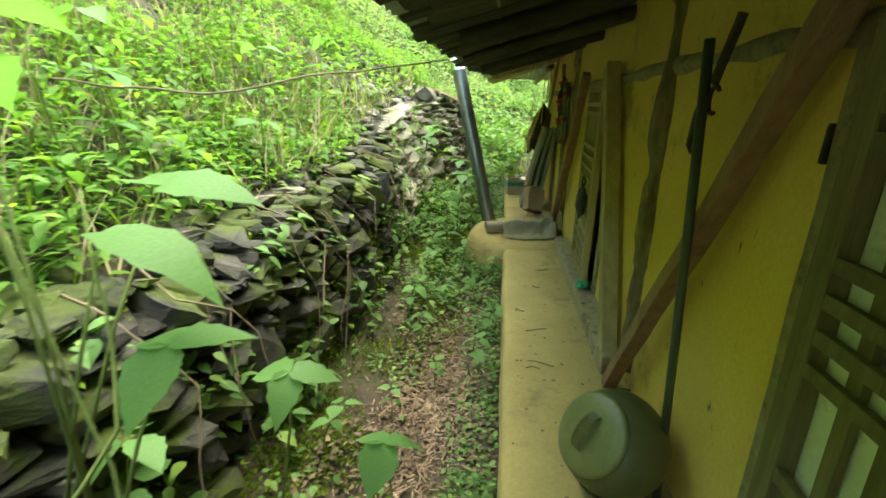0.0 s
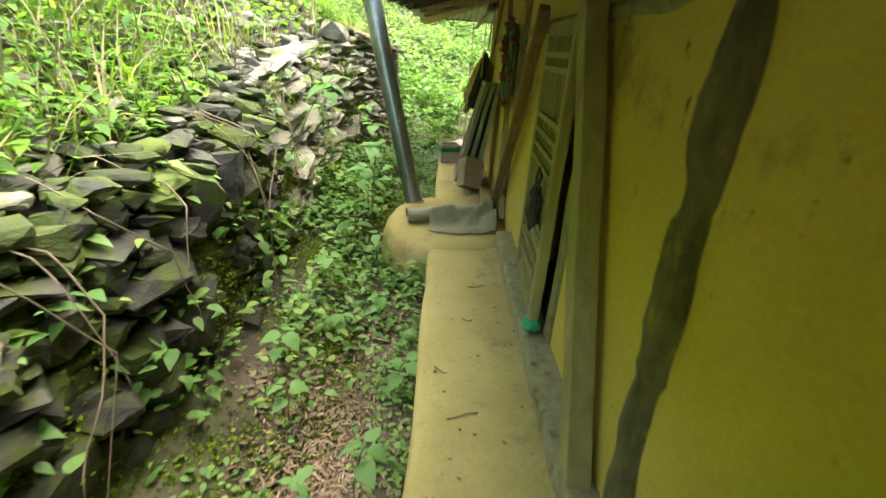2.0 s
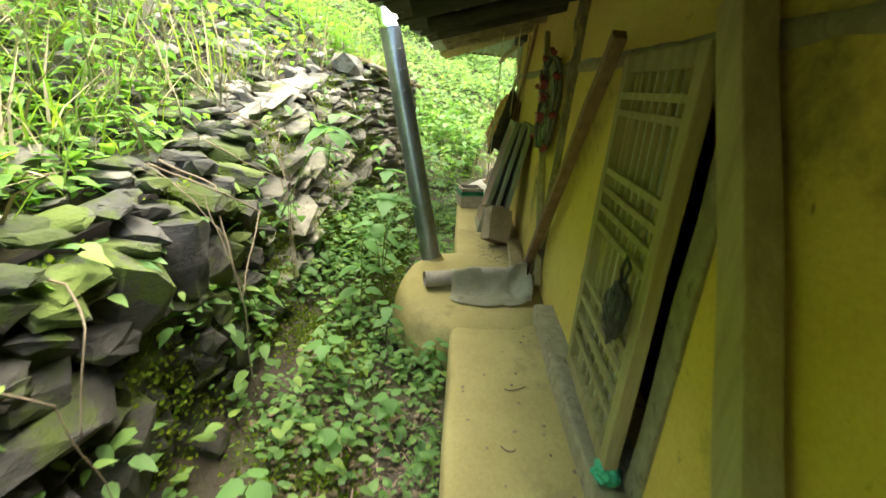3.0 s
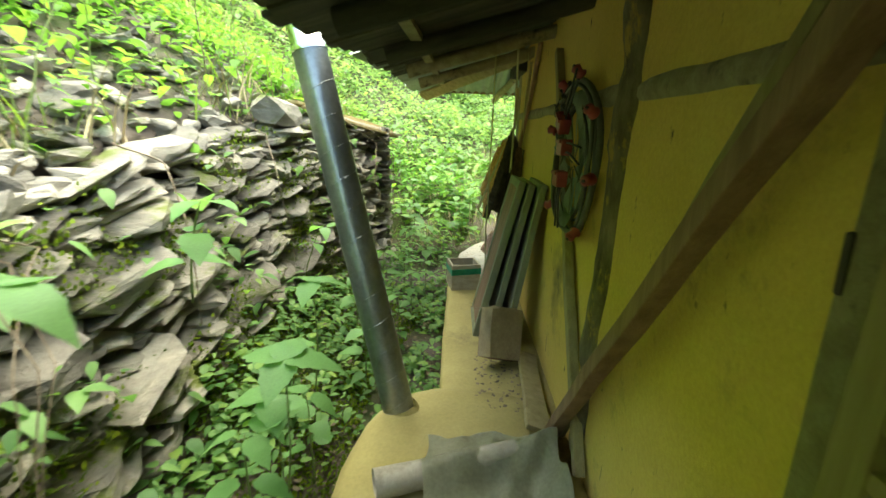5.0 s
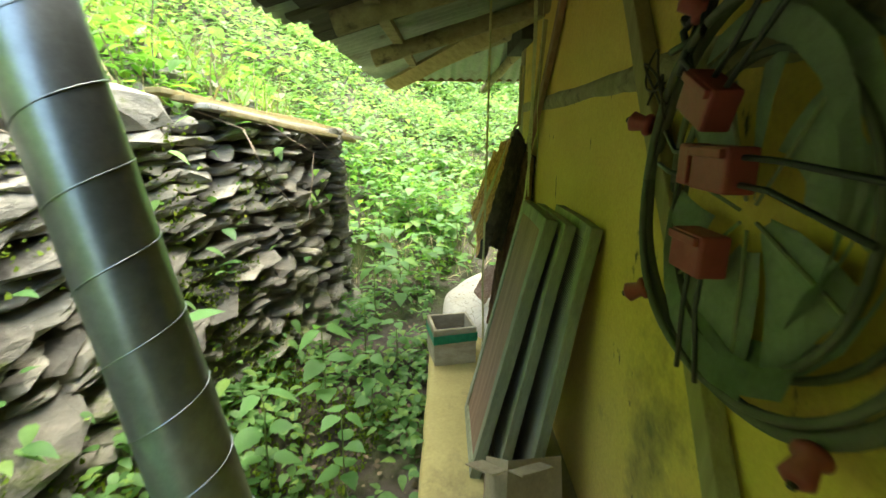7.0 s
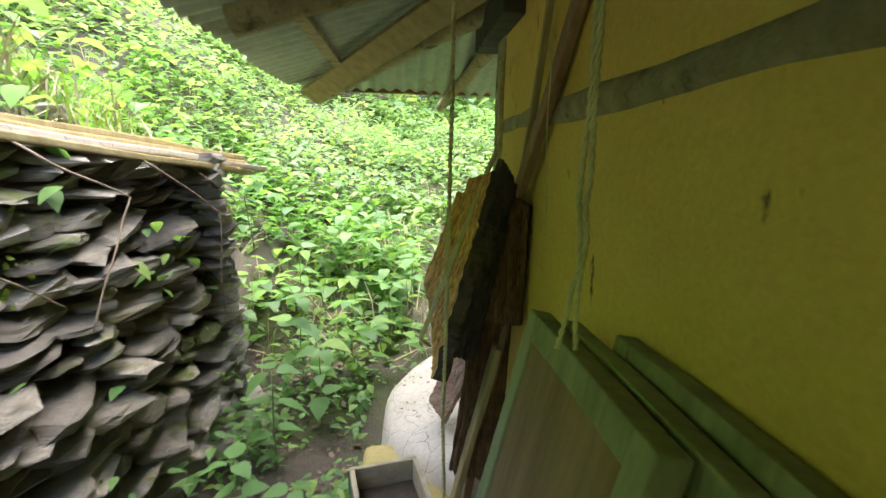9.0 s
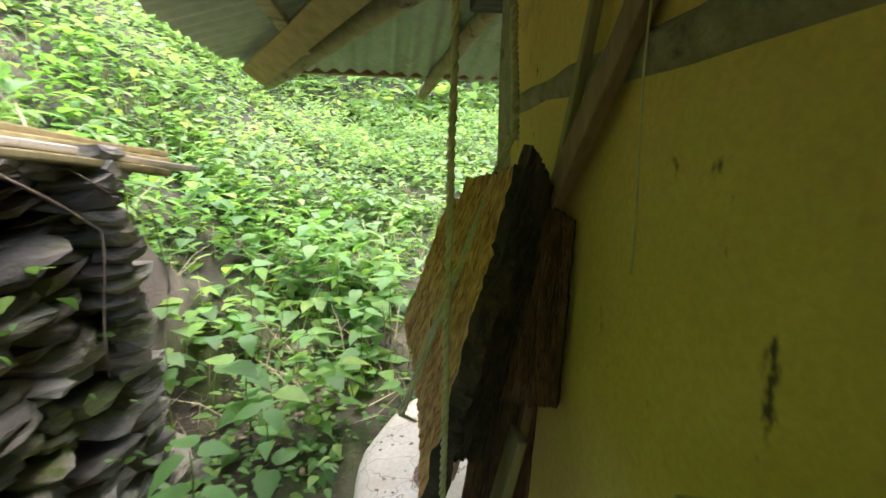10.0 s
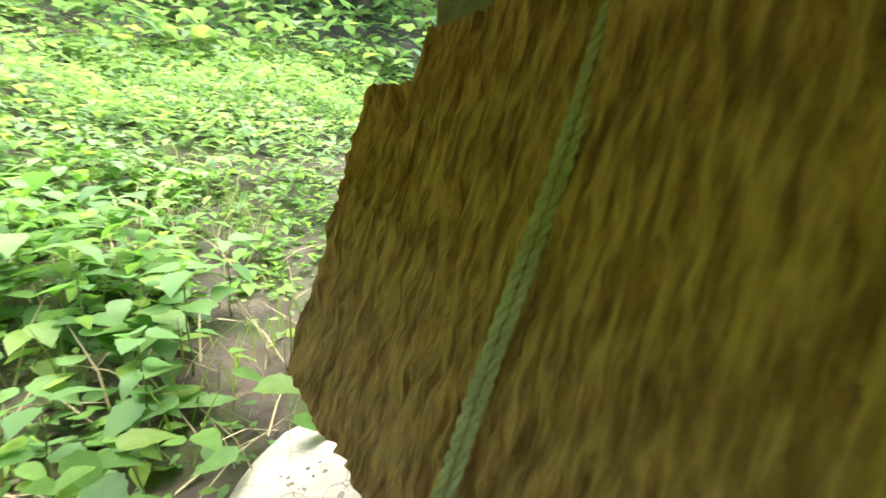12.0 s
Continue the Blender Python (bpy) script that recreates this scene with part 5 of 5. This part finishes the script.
def build_box():
    th = thing("cardboard_box", (0.425, 5.20, LEDGE_Z + 0.045), "torn damp cardboard carton slumped on the ledge", "box", turn=(-26, 20, 28))
    w, d, h, t = 0.20, 0.11, 0.26, 0.004
    for nm, lo, hi, mt in (("side", (-w / 2, -d / 2, 0), (w / 2, -d / 2 + t, h), M_CARD), ("side", (-w / 2, d / 2 - t, 0), (w / 2, d / 2, h * 0.8), M_CARD_IN), ("side", (-w / 2, -d / 2 + t, 0), (-w / 2 + t, d / 2 - t, h), M_CARD), ("side", (w / 2 - t, -d / 2 + t, 0), (w / 2, d / 2 - t, h * 0.85), M_CARD_IN), ("bottom", (-w / 2 + t, -d / 2 + t, 0), (w / 2 - t, d / 2 - t, t), M_CARD_IN)):
        bm = bmesh.new()
        add_box(bm, lo, hi, 0, None, 0.016, 6)
        part(nm, bm, mt, th)
    for a, b in (((-w / 2, -d / 2, h), (0.02, -d / 2 - 0.05, h + 0.06)), ((-w / 2 - 0.06, -d / 2, h + 0.02), (-w / 2, d / 2, h))):
        bm = bmesh.new()
        add_box(bm, (min(a[0], b[0]), min(a[1], b[1]), h), (max(a[0], b[0]), max(a[1], b[1]), h + t), 0, pose(0, 0, 0, 6, -8, 3), 0.006, 4)
        part("flap", bm, M_CARD, th)
    r = random.Random(5)
    pos = np.array([(r.uniform(0.3, 0.6), r.uniform(4.75, 5.25), LEDGE_Z + 0.028 * (1 if r.random() < 0.5 else 0.9)) for _ in range(160)])
    cloud("debris", pos + np.array([0, 0, 0.002]), rng.uniform(0.008, 0.025, 160), rng.uniform(0, 6.28, 160), rng.uniform(-0.2, 0.2, 160), FLAKE, M_LITTER, "dark crumbs and dead leaves on the ledge", "debris")
    pos = np.array([(r.uniform(0.15, 0.6), r.uniform(0.9, 4.0), LEDGE_Z + 0.004) for _ in range(110)])
    cloud("debris", pos, rng.uniform(0.005, 0.022, 110), rng.uniform(0, 6.28, 110), rng.uniform(-0.1, 0.1, 110), FLAKE, M_LITTER, "dark crumbs and dead leaves on the ledge", "debris")
    pos = np.array([(r.uniform(0.28, 0.6), r.uniform(7.0, 7.6), 0.345) for _ in range(45)])
    cloud("debris", pos, rng.uniform(0.006, 0.02, 45), rng.uniform(0, 6.28, 45), rng.uniform(-0.1, 0.1, 45), FLAKE, M_LITTER, "dark crumbs and dead leaves on the mortar", "debris")
    for k, (x, y, ln) in enumerate(((0.26, 1.95, 0.06), (0.3, 2.0, 0.12), (0.22, 2.6, 0.05), (0.34, 3.0, 0.05), (0.4, 3.35, 0.09), (0.3, 2.35, 0.11))):
        bm = bmesh.new()
        pts = [(x + ln * (t - 0.5), y + 0.02 * math.sin(3 * t + k), LEDGE_Z + 0.006) for t in np.linspace(0, 1, 6)]
        add_tube(bm, pts, 0.0025, 6)
        tagged(part("twig", bm, M_TWIG), "short dry brown twig on the ledge", "twig", "twigs on the ledge")


build_box()


def build_planter():
    th = thing("planter_box", (0.245, 6.50, LEDGE_Z), "small wooden planter box with green tape round it", "planter", turn=(0, 0, 12))
    w, d, h, t = 0.112, 0.11, 0.20, 0.016
    for nm, lo, hi in (("board", (-w, -d, 0), (w, -d + t, h)), ("board", (-w, d - t, 0), (w, d, h)), ("board", (-w, -d + t, 0), (-w + t, d - t, h)), ("board", (w - t, -d + t, 0), (w, d - t, h)), ("bottom", (-w + t, -d + t, 0), (w - t, d - t, 0.02))):
        bm = bmesh.new()
        add_box(bm, lo, hi, 0.003, None, 0.003, 4)
        part(nm, bm, M_CRATE, th)
    bm = bmesh.new()
    z0, z1 = h - 0.075, h - 0.03
    e = 0.004
    ring = [(-w - e, -d - e), (w + e, -d - e), (w + e, d + e), (-w - e, d + e)]
    lo = [bm.verts.new((x, y, z0 + 0.006 * math.sin(9 * x + 5 * y))) for x, y in ring]
    hi = [bm.verts.new((x, y, z1 + 0.006 * math.sin(7 * x))) for x, y in ring]
    for k in range(4):
        bm.faces.new((lo[k], lo[(k + 1) % 4], hi[(k + 1) % 4], hi[k]))
    bmesh.ops.solidify(bm, geom=bm.faces[:], thickness=0.002)
    part("tape", bm, M_GREEN_PLASTIC, th, "green plastic tape")
    bm = bmesh.new()
    add_box(bm, (-w + t, -d + t, 0.02), (w - t, d - t, h * 0.62), 0, None, 0.01, 4)
    part("soil", bm, M_EARTH, th)


build_planter()


# ---- hoop of hose hung on the wall ----
def build_hoop():
    cy, cz, r0 = 4.78, 1.322, 0.283
    th = thing("hose_hoop", (0.615, cy, cz), "coiled grey hose hoop with red insulators and tape", "hose")
    for nm, rad, ra, dx, ph in (("hose", r0, 0.0115, 0.0, 0.0), ("hose", r0 * 0.95, 0.007, -0.018, 1.0), ("hose", r0 * 0.80, 0.006, 0.012, 2.0)):
        bm = bmesh.new()
        pts = [(dx + 0.008 * math.sin(a * 3 + ph), rad * (1.09 + 0.03 * math.sin(2 * a + ph)) * math.cos(a), rad * math.sin(a)) for a in np.linspace(0, 2 * math.pi, 49)]
        add_tube(bm, pts, ra, 10)
        part(nm, bm, M_HOSE, th)
    r = random.Random(21)
    for a in (62, 100, 148, 188, 232, 318, 20):
        y, z = r0 * math.cos(radians(a)), r0 * math.sin(radians(a))
        bm = bmesh.new()
        o = Vector((-0.012, y * 1.12, z * 1.05))
        n = Vector((-0.3, y, z)).normalized()
        add_tube(bm, [o, o + n * 0.006, o + n * 0.012, o + n * 0.018, o + n * 0.04, o + n * 0.047], [0.016, 0.021, 0.021, 0.014, 0.019, 0.009], 14)
        ib = part("insulator", bm, M_RED, th, "faded red plastic insulator")
        bm = bmesh.new()
        add_tube(bm, [o + n * 0.0465, o + n * 0.052], [0.006, 0.005], 8)
        part("nail", bm, M_IRON, ib)
    bm = bmesh.new()                                  # a thin inner ring that carries torn pale sheets
    add_tube(bm, [(-0.006, 0.195 * math.cos(t) - 0.01, 0.205 * math.sin(t) - 0.015) for t in np.linspace(0, 2 * math.pi, 41)], 0.006, 8)
    ring = part("ring", bm, M_HOSE, th, "thin inner ring")
    for k, (t0, t1, q0, q1) in enumerate(((0.3, 1.0, 0.05, 0.2), (1.25, 1.5, 0.02, 0.19), (1.9, 2.9, 0.09, 0.19), (3.1, 4.1, 0.03, 0.195), (4.2, 5.2, 0.05, 0.19), (5.45, 6.1, 0.1, 0.185))):
        bm = bmesh.new()
        rows = []
        for i in range(9):
            t = t0 + (t1 - t0) * i / 8
            wave = 0.012 * noise.noise((t * 3, k, 0))
            rows.append([bm.verts.new((0.004 + wave - 0.012 * f, (q0 + (q1 - q0) * f) * math.cos(t + 0.25 * f) - 0.01, (q0 + (q1 - q0) * f * (1 + 0.1 * math.sin(5 * t))) * math.sin(t + 0.25 * f) - 0.015)) for f in (0, 0.35, 0.7, 1)])
        for p, q in zip(rows, rows[1:]):
            for c in range(3):
                bm.faces.new((p[c], q[c], q[c + 1], p[c + 1])).smooth = True
        bmesh.ops.solidify(bm, geom=bm.faces[:], thickness=0.0015)
        part("sheet", bm, M_CLOTH, ring, "torn pale green sheet")
    for t in (0.2, 1.1, 2.2, 3.5, 4.6, 5.6):
        bm = bmesh.new()
        c, d = math.cos(t), math.sin(t)
        add_tube(bm, [(-0.004, 0.02 * c - 0.01, 0.02 * d - 0.015), (-0.008, 0.195 * c - 0.01, 0.205 * d - 0.015)], 0.0028, 6)
        part("spoke", bm, M_GREY_WOOD, ring)
    for (y, z), ang, way in (((0.06, 0.135), 25, ((-0.06, 0.05), (-0.16, 0.16))), ((0.0, 0.045), 0, ((-0.10, 0.0), (-0.24, -0.02))), ((0.03, -0.075), 0, ((0.0, -0.08), (-0.01, -0.19))), ((0.085, 0.045), 90, ((0.05, 0.0), (0.10, 0.02)))):
        bm = bmesh.new()
        big = 1.25 if ang != 90 else 0.9
        add_box(bm, (-0.034 * big, -0.034 * big, -0.024 * big), (0.0, 0.034 * big, 0.024 * big), 0.005, pose(-0.02, y, z, ang, 0, 0))
        add_box(bm, (-0.040 * big, -0.030 * big, 0.012 * big), (-0.034 * big, 0.030 * big, 0.022 * big), 0.002, pose(-0.02, y, z, ang, 0, 0))
        cl = part("clamp", bm, M_RED, th, "red plastic clamp")
        for q in (-0.017, 0.017):
            bm = bmesh.new()
            n = Vector((0, -way[1][1], way[1][0])).normalized() * q
            o = Vector((-0.04, y, z)) + n
            add_tube(bm, [o, o + Vector((-0.004, *way[0])), o + Vector((0.0, *way[1])) + n * 0.6], 0.004, 7)
            part("rod", bm, M_BLACK, cl)
    for k in range(5):
        bm = bmesh.new()
        a0 = r.uniform(0, 6.28)
        pts = [Vector((-0.006 - 0.014 * math.sin(t * 3 + k), 0.24 * math.cos(a0 + 2.4 * t) * (1 - 0.3 * t), 0.24 * math.sin(a0 + 2.4 * t) * (1 - 0.25 * t))) for t in np.linspace(0, 1, 9)]
        rows = [(bm.verts.new(p + Vector((0, 0.0, 0.02))), bm.verts.new(p - Vector((0.012, 0, 0.02)))) for p in pts]
        for a, b in zip(rows, rows[1:]):
            bm.faces.new((a[0], b[0], b[1], a[1])).smooth = True
        bmesh.ops.solidify(bm, geom=bm.faces[:], thickness=0.0015)
        part("tape", bm, M_CLOTH, th, "pale green fence tape")
    bm = bmesh.new()
    pts = []
    for t in np.linspace(0, 1, 40):
        a = t * 15
        pts.append((-0.02 + 0.01 * math.sin(a * 1.7), 0.27 + 0.045 * math.cos(a) + 0.02 * t, 0.14 + 0.045 * math.sin(a * 1.2) + 0.07 * t))
    add_tube(bm, pts, 0.0022, 6)
    part("wire", bm, M_IRON, th, "tangled thin wire")
    for k in range(9):
        p = Vector((-0.01, 0.16 + r.uniform(-0.03, 0.03), 0.27 + r.uniform(-0.02, 0.03)))
        bm = bmesh.new()
        add_tube(bm, [p, p + Vector((r.uniform(-0.03, 0), r.uniform(-0.04, 0.05), r.uniform(-0.06, 0.03))), p + Vector((r.uniform(-0.03, 0), r.uniform(-0.06, 0.06), r.uniform(-0.1, 0.02)))], 0.006, 6)
        part("twine", bm, M_BLACK, th, "black tangled twine")
    bm = bmesh.new()
    add_tube(bm, [(0.04, 0.0, r0 * 0.97), (-0.02, 0.0, r0 * 0.98)], 0.004, 6)
    part("hook", bm, M_IRON, th)


build_hoop()


# ---- bark slabs and ropes by the corner ----
def bark_slab(name, corners, thick, mats, label, seed, curl=0.0, notch=0.0):
    """A ragged slab between four corners (bottom-left, bottom-right, top-right, top-left), with its own back."""
    bl, br, tr, tl = (Vector(c) for c in corners)
    nu, nv = (240, 100) if notch else (150, 44)
    nrm = (br - bl).cross(tl - bl).normalized()
    th = thing(name, tuple(bl), label, "bark", "bark slabs")
    faces = []
    for side, mt in ((0, mats[0]), (1, mats[1])):
        bm = bmesh.new()
        grid = []
        for i in range(nu + 1):
            row = []
            for j in range(nv + 1):
                u, v = i / nu, j / nv
                if j in (0, nv):
                    v += 0.018 * noise.noise((u * 9, seed, j)) + 0.012 * noise.noise((u * 31, seed, j))
                if i in (0, nu):
                    u += 0.02 * noise.noise((v * 8, seed, i)) + 0.012 * noise.noise((v * 30, seed, i))
                if u < 0.17:
                    v *= 1 - notch
                p = (bl * (1 - u) + br * u) * (1 - v) + (tl * (1 - u) + tr * u) * v
                bend = u + 0.035 * noise.noise((u * 3, v * 6, seed + 7))
                ridge = 0.004 * noise.noise((bend * 13, v * 3, seed)) + 0.010 * (0.4 - 1.6 * abs(noise.noise((bend * 25, v * 7, seed)))) + 0.0055 * noise.noise((bend * 50, v * 19, seed))
                p = p + nrm * (curl * (1 - (2 * u - 1) ** 2) + ridge)
                if side:
                    p = p + nrm * thick
                row.append(bm.verts.new(p - bl))
            grid.append(row)
        for i in range(nu):
            for j in range(nv):
                bm.faces.new((grid[i][j], grid[i + 1][j], grid[i + 1][j + 1], grid[i][j + 1])).smooth = True
        if side:                                      # rim
            rim = []
            for i in range(nu + 1):
                rim.append((i, 0))
            for j in range(1, nv + 1):
                rim.append((nu, j))
            for i in range(nu - 1, -1, -1):
                rim.append((i, nv))
            for j in range(nv - 1, 0, -1):
                rim.append((0, j))
            under = {}
            for q in rim:
                under[q] = bm.verts.new(grid[q[0]][q[1]].co - nrm * thick)
            for a, b in zip(rim, rim[1:] + rim[:1]):
                bm.faces.new((grid[a[0]][a[1]], grid[b[0]][b[1]], under[b], under[a]))
        part("inner_face" if side == 0 else "outer_bark", bm, mt, th)
    return th


bark_slab("bark_slab", ((0.368, 7.035, 0.918), (0.372, 6.47, 0.78), (0.535, 6.50, 1.385), (0.522, 7.053, 1.345)), -0.045, (M_BARK_IN, M_BARK_OUT), "broad tan slab of inner bark tied with rope", 1.0, -0.018, 0.13)
bark_slab("bark_slab", ((0.395, 6.50, 0.86), (0.50, 6.57, 0.80), (0.60, 6.55, 1.33), (0.55, 6.515, 1.42)), 0.02, (M_BARK_OUT, M_BARK_OUT), "black curled slab of rough outer bark", 2.0, 0.012)
bark_slab("bark_slab", ((0.53, 6.57, 0.92), (0.635, 6.50, 0.93), (0.645, 6.50, 1.29), (0.585, 6.56, 1.33)), -0.02, (M_BARK_DIM, M_BARK_OUT), "small brown bark piece with a rounded edge", 3.0, 0.012)
bark_slab("bark_slab", ((0.45, 6.66, 0.34), (0.60, 6.58, 0.34), (0.63, 6.58, 1.05), (0.53, 6.62, 1.08)), -0.02, (M_BARK_DIM, M_BARK_OUT), "dark brown bark strip behind the larger slabs", 4.0, 0.01)
bark_slab("bark_slab", ((0.40, 7.08, 0.375), (0.455, 6.93, 0.36), (0.60, 7.10, 0.56), (0.50, 7.20, 0.52)), -0.02, (M_FIBRE, M_FIBRE), "pinkish fibrous bark flake lying on mortar", 5.0, 0.006)
plank("leaning_plank", (0.51, 6.66, LEDGE_Z), (0.62, 6.58, 0.98), 0.05, 0.022, M_BROWN, "reddish brown board leaning under the bark slabs", "plank")
plank("leaning_plank", (0.46, 6.63, LEDGE_Z), (0.585, 6.56, 0.84), 0.06, 0.022, M_WOOD, "weathered board leaning under the bark slabs", "plank")


def rope(name, pts, radius, label, twist=True, material=None):
    """A two-strand twisted rope along points."""
    pts = [Vector(p) for p in pts]
    dense = []
    total = sum((b - a).length for a, b in zip(pts, pts[1:]))
    n = max(8, int(total / 0.0045))
    n = min(n, 420)
    cum = [0]
    for a, b in zip(pts, pts[1:]):
        cum.append(cum[-1] + (b - a).length)
    for i in range(n + 1):
        s = total * i / n
        p = Vector([float(np.interp(s, cum, [q[k] for q in pts])) for k in range(3)])
        dense.append(p + Vector((noise.noise(p * 5), noise.noise(p * 5 + Vector((9, 0, 0))), 0)) * 0.004)
    bm = bmesh.new()
    if not twist:
        add_tube(bm, dense[::2], radius, 7)
    else:
        for ph in (0, math.pi):
            strand = []
            for i, p in enumerate(dense):
                t = (dense[min(i + 1, n)] - dense[max(i - 1, 0)]).normalized()
                e = t.cross(Vector((0.31, 0.9, 0.2))).normalized()
                f = t.cross(e)
                a = i * 0.95 + ph
                strand.append(p + (e * math.cos(a) + f * math.sin(a)) * radius * 0.5)
            add_tube(bm, strand, radius * 0.62, 6)
    return tagged(part(name, bm, material or M_ROPE), label, "rope", "ropes under the eaves")


rope("rope", [(0.395, 6.28, 1.93), (0.396, 6.33, 1.3), (0.397, 6.37, 0.7), (0.41, 6.39, 0.30)], 0.0055, "pale twisted rope hanging from the eaves")
for side, lab in ((0, "pale doubled rope tied across the bark"), (1, "second strand of pale rope tied across the bark")):
    dx, dy = 0.0075 * side, -0.0055 * side
    rope("rope", [(0.580 + dx, 6.713 + dy, 1.445), (0.538 + dx, 6.704 + dy, 1.340), (0.471 + dx, 6.710 + dy, 1.159), (0.397 + dx, 6.716 + dy, 0.956), (0.343 + dx, 6.735 + dy, 0.80), (0.378 + dx, 6.78 + dy, 0.755)], 0.0048, lab)
rope("rope", [(0.62, 6.86, 1.75), (0.61, 6.80, 1.55), (0.60, 6.745, 1.44)], 0.010, "knotted pale rope above the bark")
rope("cord", [(0.470, 5.682, 1.96), (0.475, 5.685, 1.464), (0.475, 5.692, 1.415), (0.475, 5.692, 1.374), (0.475, 5.678, 1.335), (0.475, 5.674, 1.307), (0.475, 5.696, 1.269), (0.475, 5.707, 1.233), (0.475, 5.728, 1.187)], 0.0034, "pale doubled cord hanging by the wall")
rope("cord", [(0.476, 5.676, 1.96), (0.477, 5.678, 1.46), (0.479, 5.677, 1.40), (0.478, 5.680, 1.37), (0.479, 5.672, 1.335), (0.477, 5.676, 1.300), (0.479, 5.687, 1.262), (0.479, 5.686, 1.235), (0.479, 5.680, 1.205)], 0.0034, "second strand of the hanging pale cord")
rope("wire", [(0.60, 6.22, 1.95), (0.60, 6.23, 1.5), (0.61, 6.24, 1.25)], 0.0014, "thin pale wire hanging from the eaves", False, M_ROPE)


# ---- poles on the wall's top, twigs and vines ----
for k, (a, b, w, mt) in enumerate((((-0.74, 6.05, 1.50), (-0.44, 7.72, 1.345), 0.07, M_PALE), ((-0.80, 6.0, 1.525), (-0.50, 7.62, 1.375), 0.06, M_WOOD), ((-0.86, 5.95, 1.55), (-0.55, 7.70, 1.40), 0.07, M_WOOD), ((-0.69, 6.15, 1.475), (-0.43, 7.45, 1.335), 0.05, M_WOOD))):
    plank("old_board", a, b, w, 0.022, mt, "bleached old board lying on the stone wall", "board", up=(0, 0, 1), group="boards on the wall top")

r_vine = random.Random(8)


def vine(pts, rad, label="thin dry vine stem hanging down the bank", material=None):
    bm = bmesh.new()
    pts = [Vector(p) for p in pts]
    out = []
    for a, b in zip(pts, pts[1:]):
        for t in np.linspace(0, 1, 7, endpoint=False):
            p = a.lerp(b, t)
            out.append(p + noise.noise_vector(p * 5) * 0.02)
    out.append(pts[-1])
    add_tube(bm, out, [rad * (1 - 0.5 * i / len(out)) for i in range(len(out))], 6)
    tagged(part("vine_stem", bm, material or M_TWIG), label, "vine", "dry vine stems")


vine([(-1.3, 1.35, 1.42), (-0.75, 1.25, 1.40), (-0.33, 1.55, 1.49), (-0.14, 1.72, 1.53)], 0.004, "thin dark twig reaching under the eaves")
for _ in range(26):
    y = r_vine.uniform(0.5, 7.2)
    x = face_x(y)
    h = r_vine.uniform(0.3, 0.9)
    z = top_z(y) + 0.06
    vine([(x - 0.2, y, z), (x - 0.02, y + r_vine.uniform(-0.1, 0.1), z - 0.08), (x + 0.09, y + r_vine.uniform(-0.15, 0.15), z - 0.4 * h), (x + 0.13, y + r_vine.uniform(-0.2, 0.2), max(base_z(y), z - h))], r_vine.uniform(0.002, 0.0045))
for _ in range(60):
    x, y = r_vine.uniform(-2.6, -0.9), r_vine.uniform(0.2, 7.2)
    z = ground_z(x, y)
    h = r_vine.uniform(0.25, 0.8)
    dx, dy = r_vine.uniform(-0.25, 0.3), r_vine.uniform(-0.3, 0.3)
    vine([(x, y, z - 0.02), (x + dx * 0.4, y + dy * 0.4, z + h * 0.6), (x + dx, y + dy, z + h)], r_vine.uniform(0.002, 0.005), "thin bare stalk standing among the weeds", M_TWIG if r_vine.random() < 0.5 else M_STEM)
vine([(-0.55, 0.15, 0.6), (-0.42, 0.45, 0.98), (-0.56, 0.62, 1.25)], 0.004, "long green stalk beside the path", M_STEM)
vine([(-0.38, 0.35, 0.45), (-0.5, 0.5, 0.85), (-0.62, 0.55, 1.2)], 0.004, "long green stalk beside the path", M_STEM)
a, b = Vector((-0.75, 1.25, 1.40)), Vector((-0.14, 1.72, 1.53))
pos = np.array([a.lerp(b, t) - Vector((0, 0, 0.004)) for t in (0.35, 0.46, 0.53, 0.6, 0.66, 0.75, 0.82, 0.9)])
cloud("dead_leaves", pos, rng.uniform(0.012, 0.024, 8), rng.uniform(0, 6.28, 8), rng.uniform(-1.6, -1.1, 8), FLAKE, M_LITTER, "curled dead leaves hanging from a thin twig", "dead leaves")
